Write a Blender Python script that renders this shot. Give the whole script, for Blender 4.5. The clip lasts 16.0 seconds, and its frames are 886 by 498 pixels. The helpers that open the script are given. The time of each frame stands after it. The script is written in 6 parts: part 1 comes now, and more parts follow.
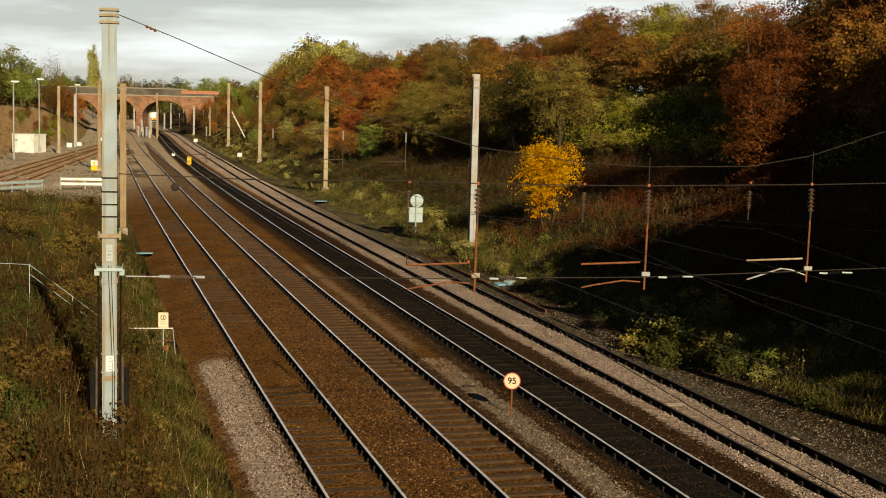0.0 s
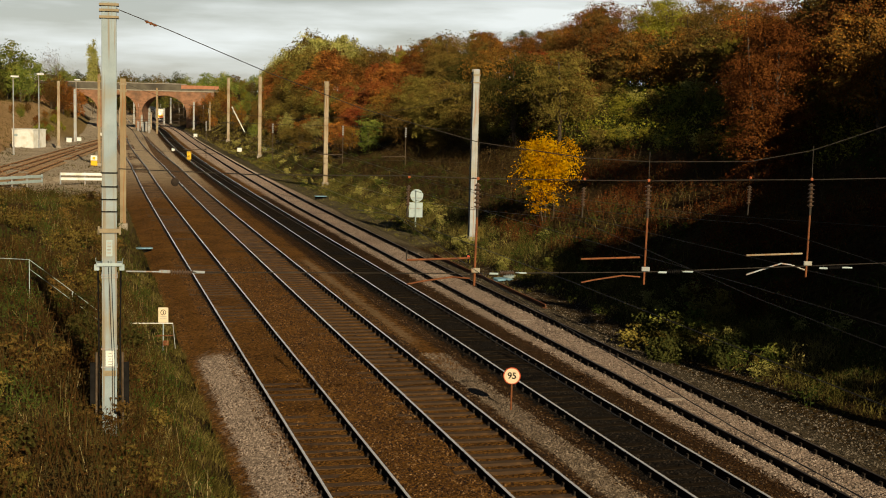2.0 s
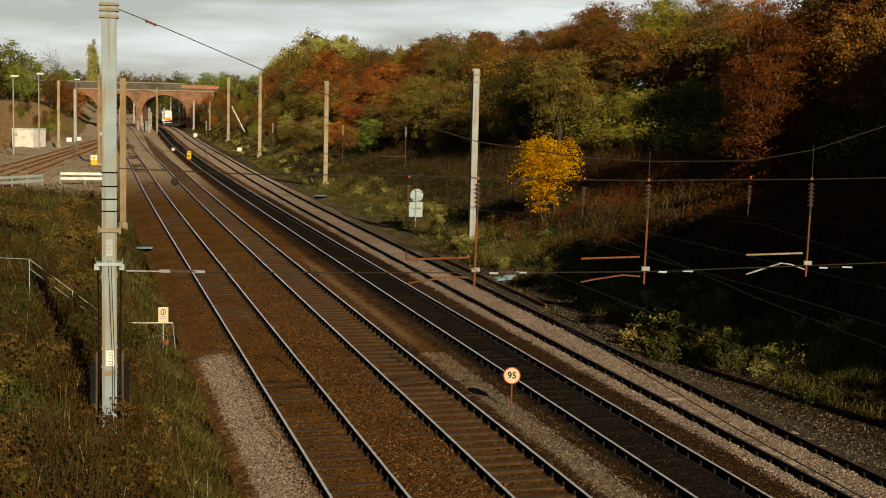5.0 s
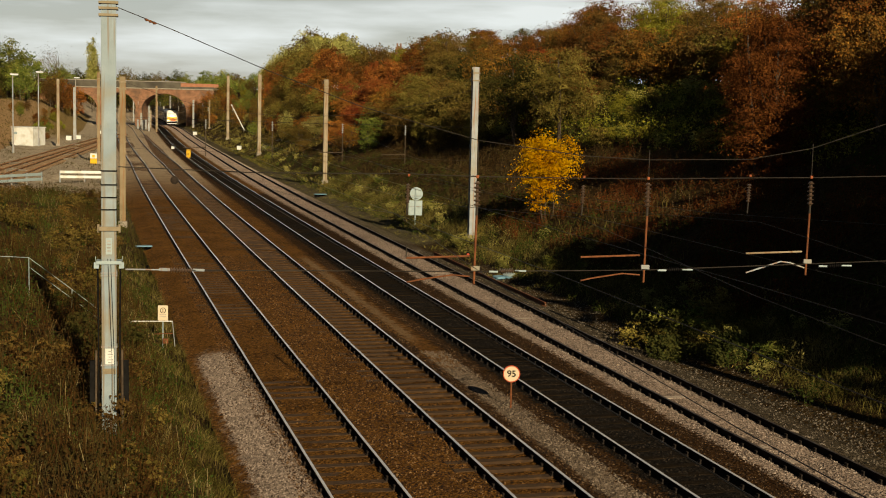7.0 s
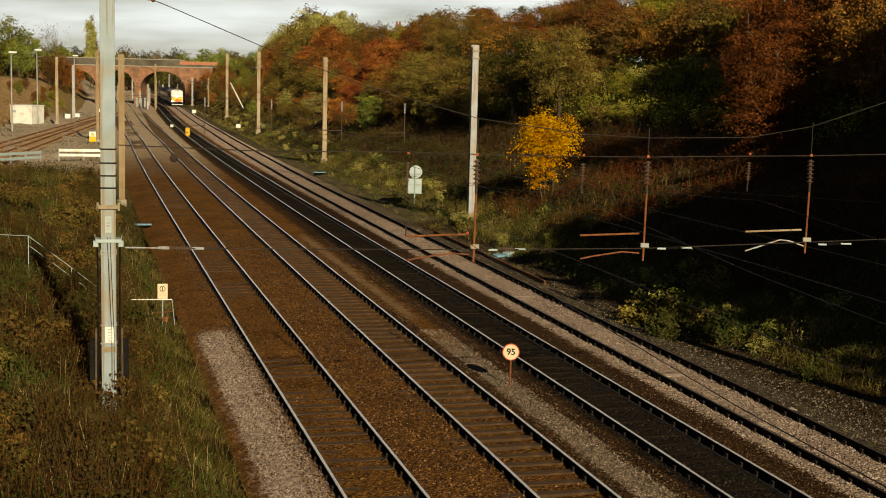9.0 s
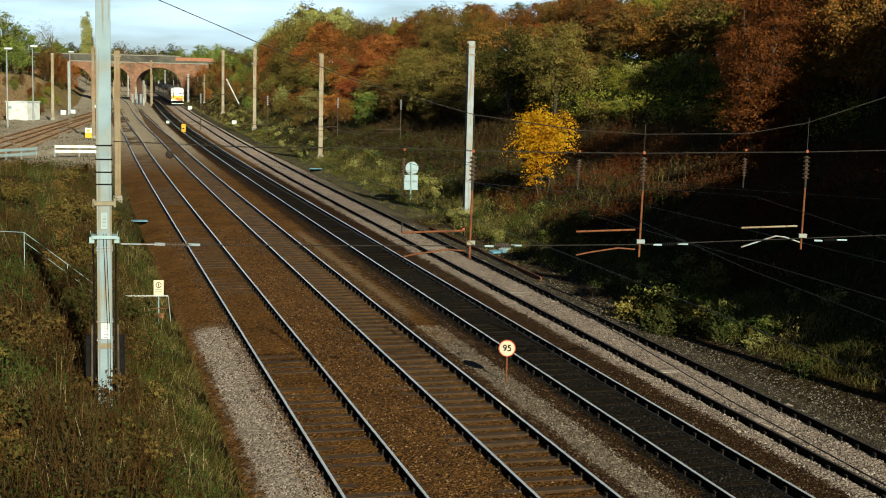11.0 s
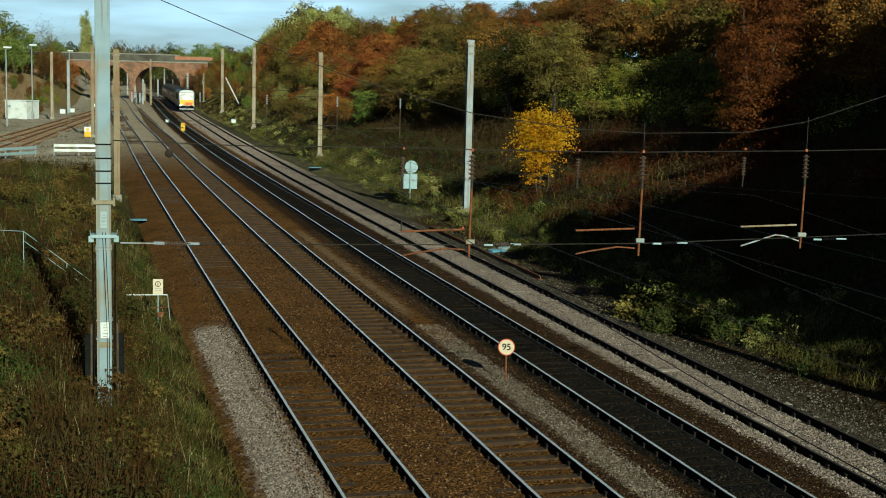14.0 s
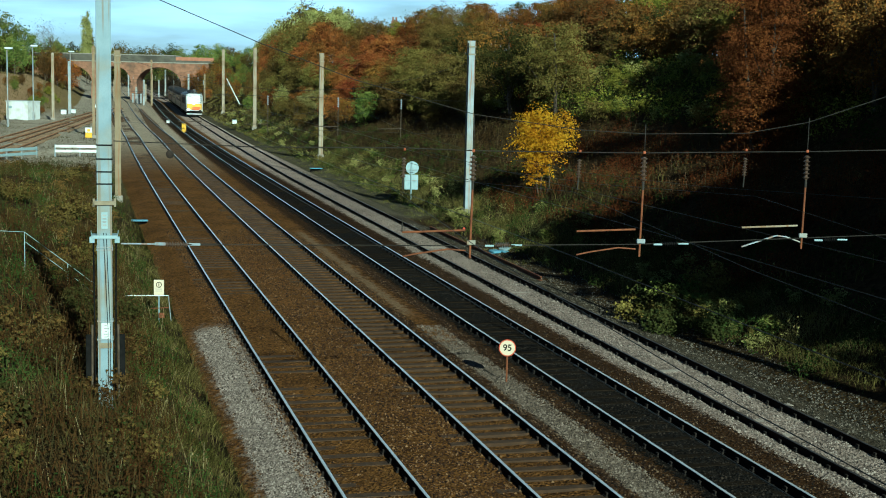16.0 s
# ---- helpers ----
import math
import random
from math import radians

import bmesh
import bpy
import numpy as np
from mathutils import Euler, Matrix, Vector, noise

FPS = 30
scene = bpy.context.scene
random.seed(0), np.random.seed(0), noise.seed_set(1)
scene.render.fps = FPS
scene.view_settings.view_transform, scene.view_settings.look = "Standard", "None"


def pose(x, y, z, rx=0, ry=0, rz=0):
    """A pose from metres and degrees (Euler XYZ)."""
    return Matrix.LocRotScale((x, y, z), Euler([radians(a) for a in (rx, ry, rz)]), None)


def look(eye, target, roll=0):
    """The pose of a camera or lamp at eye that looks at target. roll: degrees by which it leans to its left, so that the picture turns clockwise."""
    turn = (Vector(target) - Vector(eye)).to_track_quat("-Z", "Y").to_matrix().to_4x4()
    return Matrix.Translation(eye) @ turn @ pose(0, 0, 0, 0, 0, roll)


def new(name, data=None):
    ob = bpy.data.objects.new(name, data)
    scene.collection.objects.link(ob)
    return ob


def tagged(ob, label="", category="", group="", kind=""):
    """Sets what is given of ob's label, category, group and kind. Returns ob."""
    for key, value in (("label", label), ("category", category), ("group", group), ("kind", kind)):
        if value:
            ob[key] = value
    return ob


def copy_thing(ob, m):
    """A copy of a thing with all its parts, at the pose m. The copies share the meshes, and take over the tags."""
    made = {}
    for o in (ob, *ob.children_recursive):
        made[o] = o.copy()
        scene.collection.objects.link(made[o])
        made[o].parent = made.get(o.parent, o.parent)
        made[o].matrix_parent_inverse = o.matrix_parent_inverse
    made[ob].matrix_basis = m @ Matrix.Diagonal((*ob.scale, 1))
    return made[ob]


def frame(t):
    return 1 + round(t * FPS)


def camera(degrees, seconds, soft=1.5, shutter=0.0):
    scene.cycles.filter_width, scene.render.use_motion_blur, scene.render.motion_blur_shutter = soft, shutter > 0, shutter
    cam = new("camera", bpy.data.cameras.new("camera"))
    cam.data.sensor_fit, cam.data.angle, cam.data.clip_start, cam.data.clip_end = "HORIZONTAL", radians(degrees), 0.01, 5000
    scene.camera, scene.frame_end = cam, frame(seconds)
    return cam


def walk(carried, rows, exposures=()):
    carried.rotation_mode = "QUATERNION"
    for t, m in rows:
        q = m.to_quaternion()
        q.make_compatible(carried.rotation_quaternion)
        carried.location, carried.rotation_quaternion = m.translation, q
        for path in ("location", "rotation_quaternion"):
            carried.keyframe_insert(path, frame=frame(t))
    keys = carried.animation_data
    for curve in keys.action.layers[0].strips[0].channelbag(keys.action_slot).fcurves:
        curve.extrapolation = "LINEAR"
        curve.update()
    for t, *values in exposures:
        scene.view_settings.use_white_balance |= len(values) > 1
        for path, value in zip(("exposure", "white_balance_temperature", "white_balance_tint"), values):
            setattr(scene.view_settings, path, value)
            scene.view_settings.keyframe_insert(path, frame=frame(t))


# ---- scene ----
EYE = (0.0, 0.0, 7.695)
cam = camera(36.19, 16.0, soft=1.0)


def aim(t, yaw, down):
    """A row of the path: yaw to the right and extra downward tilt, in degrees."""
    a, b = radians(yaw), radians(6.154 + down)
    target = (math.sin(a) * math.cos(b), math.cos(a) * math.cos(b), 7.695 - math.sin(b))
    return (t, look(EYE, target, 1.42))


walk(cam, [aim(*r) for r in (
    (0.0, 0.003, -0.205), (0.5, 0.003, -0.101), (1.0, 0.003, -0.010), (1.5, 0.006, -0.022),
    (2.0, 0.012, 0.006), (3.0, 0.0, 0.0), (4.0, 0.002, 0.0), (5.2, 0.015, 0.03),
    (6.5, 0.028, 0.066), (7.0, 0.03, 0.09), (7.5, 0.075, 0.264), (8.0, 0.105, 0.633),
    (8.5, 0.130, 0.925), (9.0, 0.075, 1.007), (10.2, 0.17, 1.10), (11.5, 0.258, 1.175), (12.0, 0.237, 1.065),
    (12.5, 0.227, 1.010), (13.0, 0.252, 1.102), (13.5, 0.258, 1.148), (14.0, 0.270, 1.206),
    (14.5, 0.258, 1.212), (15.0, 0.246, 1.190), (15.5, 0.218, 1.155), (16.0, 0.231, 1.175))],
    exposures=((0.0, 0.95, 7600, 9), (1.5, 0.79, 7600, 9), (6.5, 0.65, 7600, 9), (8.5, 0.71, 7950, 8), (9.2, 0.83, 7700, 8), (11.3, 1.09, 5650, -6),
               (12.5, 0.89, 5600, -8), (13.5, 0.71, 5450, -11), (14.5, 0.69, 4980, -18), (15.2, 0.81, 4720, -20), (16.0, 0.95, 4560, -21)))

# ---- world and sun ----
SUN_AZ, SUN_EL = radians(158.7), radians(22.0)
world = bpy.data.worlds.new("autumn_sky")
scene.world = world
world.use_nodes = True
wn, wl = world.node_tree.nodes, world.node_tree.links
wn.clear()
w_out = wn.new("ShaderNodeOutputWorld")
w_bg = wn.new("ShaderNodeBackground")
w_sky = wn.new("ShaderNodeTexSky")
w_sky.sky_type, w_sky.sun_disc = "NISHITA", False
w_sky.sun_elevation, w_sky.sun_rotation = SUN_EL, SUN_AZ
w_sky.air_density, w_sky.dust_density = 1.0, 0.4
w_tc = wn.new("ShaderNodeTexCoord")
w_map = wn.new("ShaderNodeMapping")
w_map.inputs["Scale"].default_value = (1.6, 1.6, 11.0)
w_noise = wn.new("ShaderNodeTexNoise")
w_noise.inputs["Scale"].default_value, w_noise.inputs["Detail"].default_value = 3.0, 7.0
w_ramp = wn.new("ShaderNodeValToRGB")
w_ramp.color_ramp.elements[0].position, w_ramp.color_ramp.elements[1].position = 0.40, 0.62
w_mix = wn.new("ShaderNodeMix")
w_mix.data_type = "RGBA"
w_mix.inputs["B"].default_value = (28.5, 32.8, 37.0, 1)
wl.new(w_tc.outputs["Generated"], w_map.inputs["Vector"])
wl.new(w_map.outputs["Vector"], w_noise.inputs["Vector"])
wl.new(w_noise.outputs["Fac"], w_ramp.inputs["Fac"])
w_sep = wn.new("ShaderNodeSeparateXYZ")
w_low = wn.new("ShaderNodeMapRange")
w_low.interpolation_type = "SMOOTHSTEP"
w_low.inputs["From Min"].default_value, w_low.inputs["From Max"].default_value = 0.10, 0.20
w_low.inputs["To Min"].default_value, w_low.inputs["To Max"].default_value = 1.0, 0.0
w_fac = wn.new("ShaderNodeMath")
w_fac.operation = "MULTIPLY"
wl.new(w_tc.outputs["Generated"], w_sep.inputs[0])
wl.new(w_sep.outputs["Z"], w_low.inputs["Value"])
wl.new(w_ramp.outputs["Color"], w_fac.inputs[0])
wl.new(w_low.outputs["Result"], w_fac.inputs[1])
wl.new(w_fac.outputs[0], w_mix.inputs["Factor"])
wl.new(w_sky.outputs["Color"], w_mix.inputs["A"])
wl.new(w_mix.outputs["Result"], w_bg.inputs["Color"])
w_ramp.color_ramp.elements[0].color = (0.45, 0.45, 0.45, 1)
w_bg.inputs["Strength"].default_value = 0.0165
wl.new(w_bg.outputs["Background"], w_out.inputs["Surface"])

sun = new("sun", bpy.data.lights.new("sun", "SUN"))
sun.data.energy, sun.data.angle, sun.data.color = 5.0, radians(0.5), (1.0, 0.82, 0.58)
sun_way = Vector((math.sin(SUN_AZ) * math.cos(SUN_EL), math.cos(SUN_AZ) * math.cos(SUN_EL), math.sin(SUN_EL)))
sun.matrix_world = look(sun_way * 100, (0, 0, 0))


# ---- materials ----
def node_mat(name):
    m = bpy.data.materials.new(name)
    m.use_nodes = True
    return m, m.node_tree.nodes, m.node_tree.links, m.node_tree.nodes["Principled BSDF"]


def mat(name, c1, c2, scale=6.0, c3=None, rough=0.8, bump=0.25, metal=0.0, fine=70.0, dist=0.01, spec=0.3):
    """Two colours mixed by noise at two scales, a stain colour over both, and a fine relief."""
    m, n, l, p = node_mat(name)
    tc = n.new("ShaderNodeTexCoord")
    a = n.new("ShaderNodeTexNoise")
    a.inputs["Scale"].default_value, a.inputs["Detail"].default_value = scale, 5
    b = n.new("ShaderNodeTexNoise")
    b.inputs["Scale"].default_value, b.inputs["Detail"].default_value = fine, 3
    for q in (a, b):
        l.new(tc.outputs["Object"], q.inputs["Vector"])
    add = n.new("ShaderNodeMath")
    add.operation = "MULTIPLY_ADD"
    l.new(b.outputs["Fac"], add.inputs[0])
    add.inputs[1].default_value = 0.5
    l.new(a.outputs["Fac"], add.inputs[2])
    r = n.new("ShaderNodeValToRGB")
    r.color_ramp.elements[0].position, r.color_ramp.elements[1].position = 0.5, 1.0
    r.color_ramp.elements[0].color, r.color_ramp.elements[1].color = (*(v * 0.6 for v in c1), 1), (*(v * 0.6 for v in c2), 1)
    l.new(add.outputs[0], r.inputs["Fac"])
    col = r.outputs["Color"]
    if c3:
        s = n.new("ShaderNodeTexNoise")
        s.inputs["Scale"].default_value, s.inputs["Detail"].default_value = scale * 0.35, 6
        l.new(tc.outputs["Object"], s.inputs["Vector"])
        k = n.new("ShaderNodeValToRGB")
        k.color_ramp.elements[0].position, k.color_ramp.elements[1].position = 0.5, 0.68
        l.new(s.outputs["Fac"], k.inputs["Fac"])
        x = n.new("ShaderNodeMix")
        x.data_type = "RGBA"
        l.new(k.outputs["Color"], x.inputs["Factor"])
        l.new(col, x.inputs["A"])
        x.inputs["B"].default_value = (*(v * 0.6 for v in c3), 1)
        col = x.outputs["Result"]
    l.new(col, p.inputs["Base Color"])
    p.inputs["Roughness"].default_value, p.inputs["Metallic"].default_value = rough, metal
    p.inputs["Specular IOR Level"].default_value = spec
    if bump:
        u = n.new("ShaderNodeBump")
        u.inputs["Strength"].default_value, u.inputs["Distance"].default_value = bump, dist
        l.new(b.outputs["Fac"], u.inputs["Height"])
        l.new(u.outputs["Normal"], p.inputs["Normal"])
    return m


def leaf_mat(name, cols, through_light=0.18):
    """Leaves or blades: colours drift from clump to clump and a little from leaf to leaf and plant to plant."""
    m, n, l, p = node_mat(name)
    n.remove(p)
    g = n.new("ShaderNodeNewGeometry")
    o = n.new("ShaderNodeObjectInfo")
    r = n.new("ShaderNodeValToRGB")
    e = r.color_ramp.elements
    while len(e) < len(cols):
        e.new(0.5)
    for i, c in enumerate(cols):
        e[i].position, e[i].color = i / (len(cols) - 1), (*(v * 0.68 for v in c), 1)
    tc, nz, wide, leaf = n.new("ShaderNodeTexCoord"), n.new("ShaderNodeTexNoise"), n.new("ShaderNodeMapRange"), n.new("ShaderNodeMath")
    nz.inputs["Scale"].default_value, nz.inputs["Detail"].default_value = 0.8, 3
    wide.inputs["From Min"].default_value, wide.inputs["From Max"].default_value = 0.33, 0.67
    wide.inputs["To Min"].default_value, wide.inputs["To Max"].default_value = 0.0, 0.62
    leaf.operation = "MULTIPLY_ADD"
    leaf.inputs[1].default_value = 0.38
    l.new(tc.outputs["Object"], nz.inputs["Vector"])
    l.new(nz.outputs["Fac"], wide.inputs["Value"])
    l.new(g.outputs["Random Per Island"], leaf.inputs[0])
    l.new(wide.outputs["Result"], leaf.inputs[2])
    l.new(leaf.outputs[0], r.inputs["Fac"])
    h = n.new("ShaderNodeHueSaturation")
    for sock, lo, hi in (("Hue", 0.485, 0.52), ("Value", 0.7, 1.25)):
        q = n.new("ShaderNodeMapRange")
        q.inputs["To Min"].default_value, q.inputs["To Max"].default_value = lo, hi
        l.new(o.outputs["Random"], q.inputs["Value"])
        l.new(q.outputs["Result"], h.inputs[sock])
    l.new(r.outputs["Color"], h.inputs["Color"])
    d, t, x = n.new("ShaderNodeBsdfDiffuse"), n.new("ShaderNodeBsdfTranslucent"), n.new("ShaderNodeMixShader")
    l.new(h.outputs["Color"], d.inputs["Color"])
    l.new(h.outputs["Color"], t.inputs["Color"])
    x.inputs["Fac"].default_value = through_light
    l.new(d.outputs["BSDF"], x.inputs[1])
    l.new(t.outputs["BSDF"], x.inputs[2])
    l.new(x.outputs["Shader"], n["Material Output"].inputs["Surface"])
    return m


def banded(name, c1, c2, bands, scale=0.6, stone=28.0, bump=0.8):
    """Ground that follows the line: strips given as (across from, across to, along from, along to, colour, colour)."""
    m, n, l, p = node_mat(name)
    tc, uv = n.new("ShaderNodeTexCoord"), n.new("ShaderNodeUVMap")
    uv.uv_map = "line"
    sep = n.new("ShaderNodeSeparateXYZ")
    l.new(uv.outputs["UV"], sep.inputs[0])
    big, mid, small = (n.new("ShaderNodeTexNoise") for _ in range(3))
    for q, s, d in ((big, scale, 6), (mid, 5.0, 4), (small, stone, 3)):
        q.inputs["Scale"].default_value, q.inputs["Detail"].default_value = s, d
        l.new(tc.outputs["Object"], q.inputs["Vector"])
    vor = n.new("ShaderNodeTexVoronoi")
    vor.inputs["Scale"].default_value = stone * 0.55
    l.new(tc.outputs["Object"], vor.inputs["Vector"])

    def math_node(op, a, b=None, c=None):
        q = n.new("ShaderNodeMath")
        q.operation = op
        for i, v in enumerate((a, b, c)):
            if v is None:
                continue
            if isinstance(v, (int, float)):
                q.inputs[i].default_value = v
            else:
                l.new(v, q.inputs[i])
        return q.outputs[0]

    def mix(f, a, b):
        q = n.new("ShaderNodeMix")
        q.data_type = "RGBA"
        for sock, v in (("Factor", f), ("A", a), ("B", b)):
            if isinstance(v, tuple):
                q.inputs[sock].default_value = (*(k * 0.5 for k in v), 1)
            else:
                l.new(v, q.inputs[sock])
        return q.outputs["Result"]

    wob = math_node("MULTIPLY_ADD", mid.outputs["Fac"], 0.9, -0.45)
    wob = math_node("MULTIPLY_ADD", small.outputs["Fac"], 0.5, math_node("ADD", wob, -0.25))
    across = math_node("ADD", sep.outputs[0], wob)
    along = math_node("MULTIPLY_ADD", wob, 4.0, sep.outputs[1])
    vary = math_node("MULTIPLY_ADD", vor.outputs["Color"], 0.95, math_node("MULTIPLY_ADD", big.outputs["Fac"], 0.8, -0.42))
    col = mix(vary, c1, c2)

    def step(v, a, soft):
        q = n.new("ShaderNodeMapRange")
        q.interpolation_type = "SMOOTHSTEP"
        q.inputs["From Min"].default_value, q.inputs["From Max"].default_value = a - soft, a + soft
        l.new(v, q.inputs["Value"])
        return q.outputs["Result"]

    for a0, a1, y0, y1, d1, d2 in bands:
        f = math_node("MULTIPLY", step(across, a0, 0.15), math_node("SUBTRACT", 1.0, step(across, a1, 0.15)))
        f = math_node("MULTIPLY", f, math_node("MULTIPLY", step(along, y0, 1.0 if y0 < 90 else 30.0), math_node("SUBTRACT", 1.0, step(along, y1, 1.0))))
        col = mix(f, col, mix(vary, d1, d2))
    l.new(col, p.inputs["Base Color"])
    p.inputs["Roughness"].default_value, p.inputs["Specular IOR Level"].default_value = 1.0, 0.04
    u = n.new("ShaderNodeBump")
    u.inputs["Strength"].default_value, u.inputs["Distance"].default_value = bump, 0.08
    l.new(math_node("MULTIPLY_ADD", small.outputs["Fac"], 0.6, vor.outputs["Distance"]), u.inputs["Height"])
    l.new(u.outputs["Normal"], p.inputs["Normal"])
    return m


def glow(name, c, s):
    m, n, l, p = node_mat(name)
    p.inputs["Base Color"].default_value = (*c, 1)
    p.inputs["Emission Color"].default_value, p.inputs["Emission Strength"].default_value = (*c, 1), s
    return m


BROWN1, BROWN2 = (0.060, 0.028, 0.008), (0.325, 0.160, 0.043)
DARK1, DARK2 = (0.020, 0.010, 0.004), (0.090, 0.046, 0.018)
PALE1, PALE2 = (0.15, 0.122, 0.102), (0.60, 0.495, 0.43)
M_BED = banded("trackbed_ballast", BROWN1, BROWN2, (
    (-2.05, -0.85, -80, 41, PALE1, PALE2), (4.75, 5.5, -80, 39, (0.10, 0.08, 0.06), (0.40, 0.32, 0.24)),
    (4.3, 4.75, -80, 46, DARK1, DARK2), (5.5, 6.0, -80, 420, DARK1, DARK2), (8.15, 8.95, -80, 110, DARK1, DARK2),
    (4.9, 5.25, 44, 66, (0.2, 0.13, 0.07), (0.4, 0.28, 0.17)), (6.0, 8.15, -80, 420, (0.006, 0.005, 0.004), (0.026, 0.022, 0.018)),
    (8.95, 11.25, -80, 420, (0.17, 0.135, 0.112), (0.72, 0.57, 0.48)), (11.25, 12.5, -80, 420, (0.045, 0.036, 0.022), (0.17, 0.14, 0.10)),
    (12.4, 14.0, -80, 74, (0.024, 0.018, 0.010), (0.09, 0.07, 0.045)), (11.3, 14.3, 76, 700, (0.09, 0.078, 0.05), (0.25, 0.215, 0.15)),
    # the last strips turn the bed gradually paler from about 110 m on
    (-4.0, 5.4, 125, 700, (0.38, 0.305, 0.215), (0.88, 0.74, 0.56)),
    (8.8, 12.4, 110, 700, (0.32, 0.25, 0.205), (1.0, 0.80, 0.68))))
M_GROUND = banded("bank_soil", (0.030, 0.018, 0.008), (0.10, 0.066, 0.026), (
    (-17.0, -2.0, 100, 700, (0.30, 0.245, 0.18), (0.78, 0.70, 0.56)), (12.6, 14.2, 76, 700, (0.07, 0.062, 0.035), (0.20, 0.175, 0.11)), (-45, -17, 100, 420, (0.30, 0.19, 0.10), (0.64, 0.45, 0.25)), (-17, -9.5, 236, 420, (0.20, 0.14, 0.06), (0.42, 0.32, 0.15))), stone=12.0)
M_RAIL = mat("rusty_rail_side", (0.006, 0.004, 0.003), (0.028, 0.016, 0.010), 3, rough=0.95, bump=0.2, spec=0.08)
M_HEAD = mat("polished_rail_head", (1.15, 1.2, 1.3), (1.4, 1.45, 1.5), 2, rough=0.25, metal=0.55, bump=0.0)
M_DULL = mat("dull_rail_head", (0.10, 0.08, 0.07), (0.26, 0.23, 0.21), 2, rough=0.45, metal=0.8, bump=0.1)
M_SLEEPER = mat("weathered_sleeper", (0.024, 0.012, 0.005), (0.10, 0.054, 0.021), 4, (0.03, 0.016, 0.007), rough=0.9, bump=0.5)
M_SLEEPER_DARK = mat("oily_sleeper", (0.008, 0.006, 0.004), (0.024, 0.018, 0.012), 4, rough=1.0, spec=0.03, bump=0.5)
M_SLEEPER_PALE = mat("concrete_sleeper", (0.34, 0.29, 0.25), (0.52, 0.46, 0.4), 4, rough=0.9, bump=0.4)
M_CHAIR = mat("cast_iron_chair", (0.006, 0.004, 0.003), (0.03, 0.018, 0.010), 9, rough=0.8)
M_STEEL = mat("galvanised_steel", (0.25, 0.305, 0.345), (0.37, 0.435, 0.485), 2.5, (0.32, 0.31, 0.25), rough=0.6, metal=0.1, bump=0.15)
M_STEEL_BLUE = mat("blue_grey_mast_paint", (0.20, 0.285, 0.345), (0.31, 0.415, 0.485), 2.5, (0.30, 0.27, 0.17), rough=0.6, metal=0.1, bump=0.15)
M_STEEL_TAN = mat("stained_pale_mast_paint", (0.26, 0.225, 0.155), (0.42, 0.375, 0.285), 1.2, (0.20, 0.13, 0.065), rough=0.7, bump=0.2)
M_STEEL_RUSTY = mat("rust_stained_mast_paint", (0.19, 0.15, 0.085), (0.33, 0.28, 0.185), 1.0, (0.21, 0.13, 0.055), rough=0.8, bump=0.2)
M_BRACKET = mat("cream_bracket_paint", (0.22, 0.185, 0.12), (0.34, 0.295, 0.205), 5, rough=0.7)
M_RUST = mat("rusty_tube", (0.10, 0.032, 0.012), (0.25, 0.088, 0.029), 8, rough=0.8)
# Rust of the siding rails, paler because sunlight is put into the colour.
M_RUST_PALE = mat("rusty_siding_rail_lit_tone", (0.40, 0.19, 0.08), (0.66, 0.36, 0.18), 5, rough=0.85)
M_SLEEPER_DRY = mat("dry_timber_sleeper", (0.13, 0.085, 0.048), (0.32, 0.225, 0.14), 3, (0.14, 0.08, 0.04), rough=0.9)
M_ORANGE = mat("orange_clamp", (0.26, 0.055, 0.014), (0.4, 0.11, 0.028), 9, rough=0.6)
M_INS = mat("brown_glazed_insulator", (0.05, 0.03, 0.02), (0.12, 0.08, 0.055), 9, rough=0.3, bump=0.0, spec=0.6)
M_INS_GREY = mat("grey_insulator", (0.22, 0.24, 0.25), (0.4, 0.42, 0.42), 9, rough=0.35, bump=0.0, spec=0.6)
M_WIRE = mat("weathered_wire", (0.03, 0.027, 0.024), (0.07, 0.062, 0.052), 5, rough=0.6, metal=0.5, bump=0.0)
M_WHITE = mat("white_paint", (0.72, 0.78, 0.80), (0.86, 0.93, 0.95), 3, (0.62, 0.64, 0.6), rough=0.5, bump=0.05)
M_CREAM = mat("cream_sign_face", (0.66, 0.58, 0.42), (0.77, 0.69, 0.53), 5, rough=0.4, bump=0.0)
M_RED = mat("red_sign_ring", (0.42, 0.05, 0.02), (0.55, 0.09, 0.03), 8, rough=0.5, bump=0.0)
M_BLACK = mat("black_paint", (0.006, 0.006, 0.006), (0.016, 0.016, 0.016), 8, rough=0.9, bump=0.05, spec=0.05)
M_YELLOW = mat("yellow_paint", (0.75, 0.45, 0.02), (0.9, 0.58, 0.05), 4, rough=0.5, bump=0.05)
M_SIGNBACK = mat("dull_aluminium_sign_back", (0.28, 0.39, 0.44), (0.40, 0.53, 0.58), 4, rough=0.55, metal=0.2, bump=0.05)
M_BLUE = mat("faded_blue_plastic", (0.10, 0.27, 0.42), (0.22, 0.42, 0.55), 6, rough=0.6)
M_BRICK = mat("red_brick_masonry", (0.19, 0.095, 0.057), (0.36, 0.20, 0.125), 1.2, (0.14, 0.09, 0.06), rough=0.9, bump=0.4, fine=14)
M_NEWBRICK = mat("newer_red_brick", (0.32, 0.14, 0.085), (0.48, 0.23, 0.14), 1.5, rough=0.9, bump=0.4, fine=14)
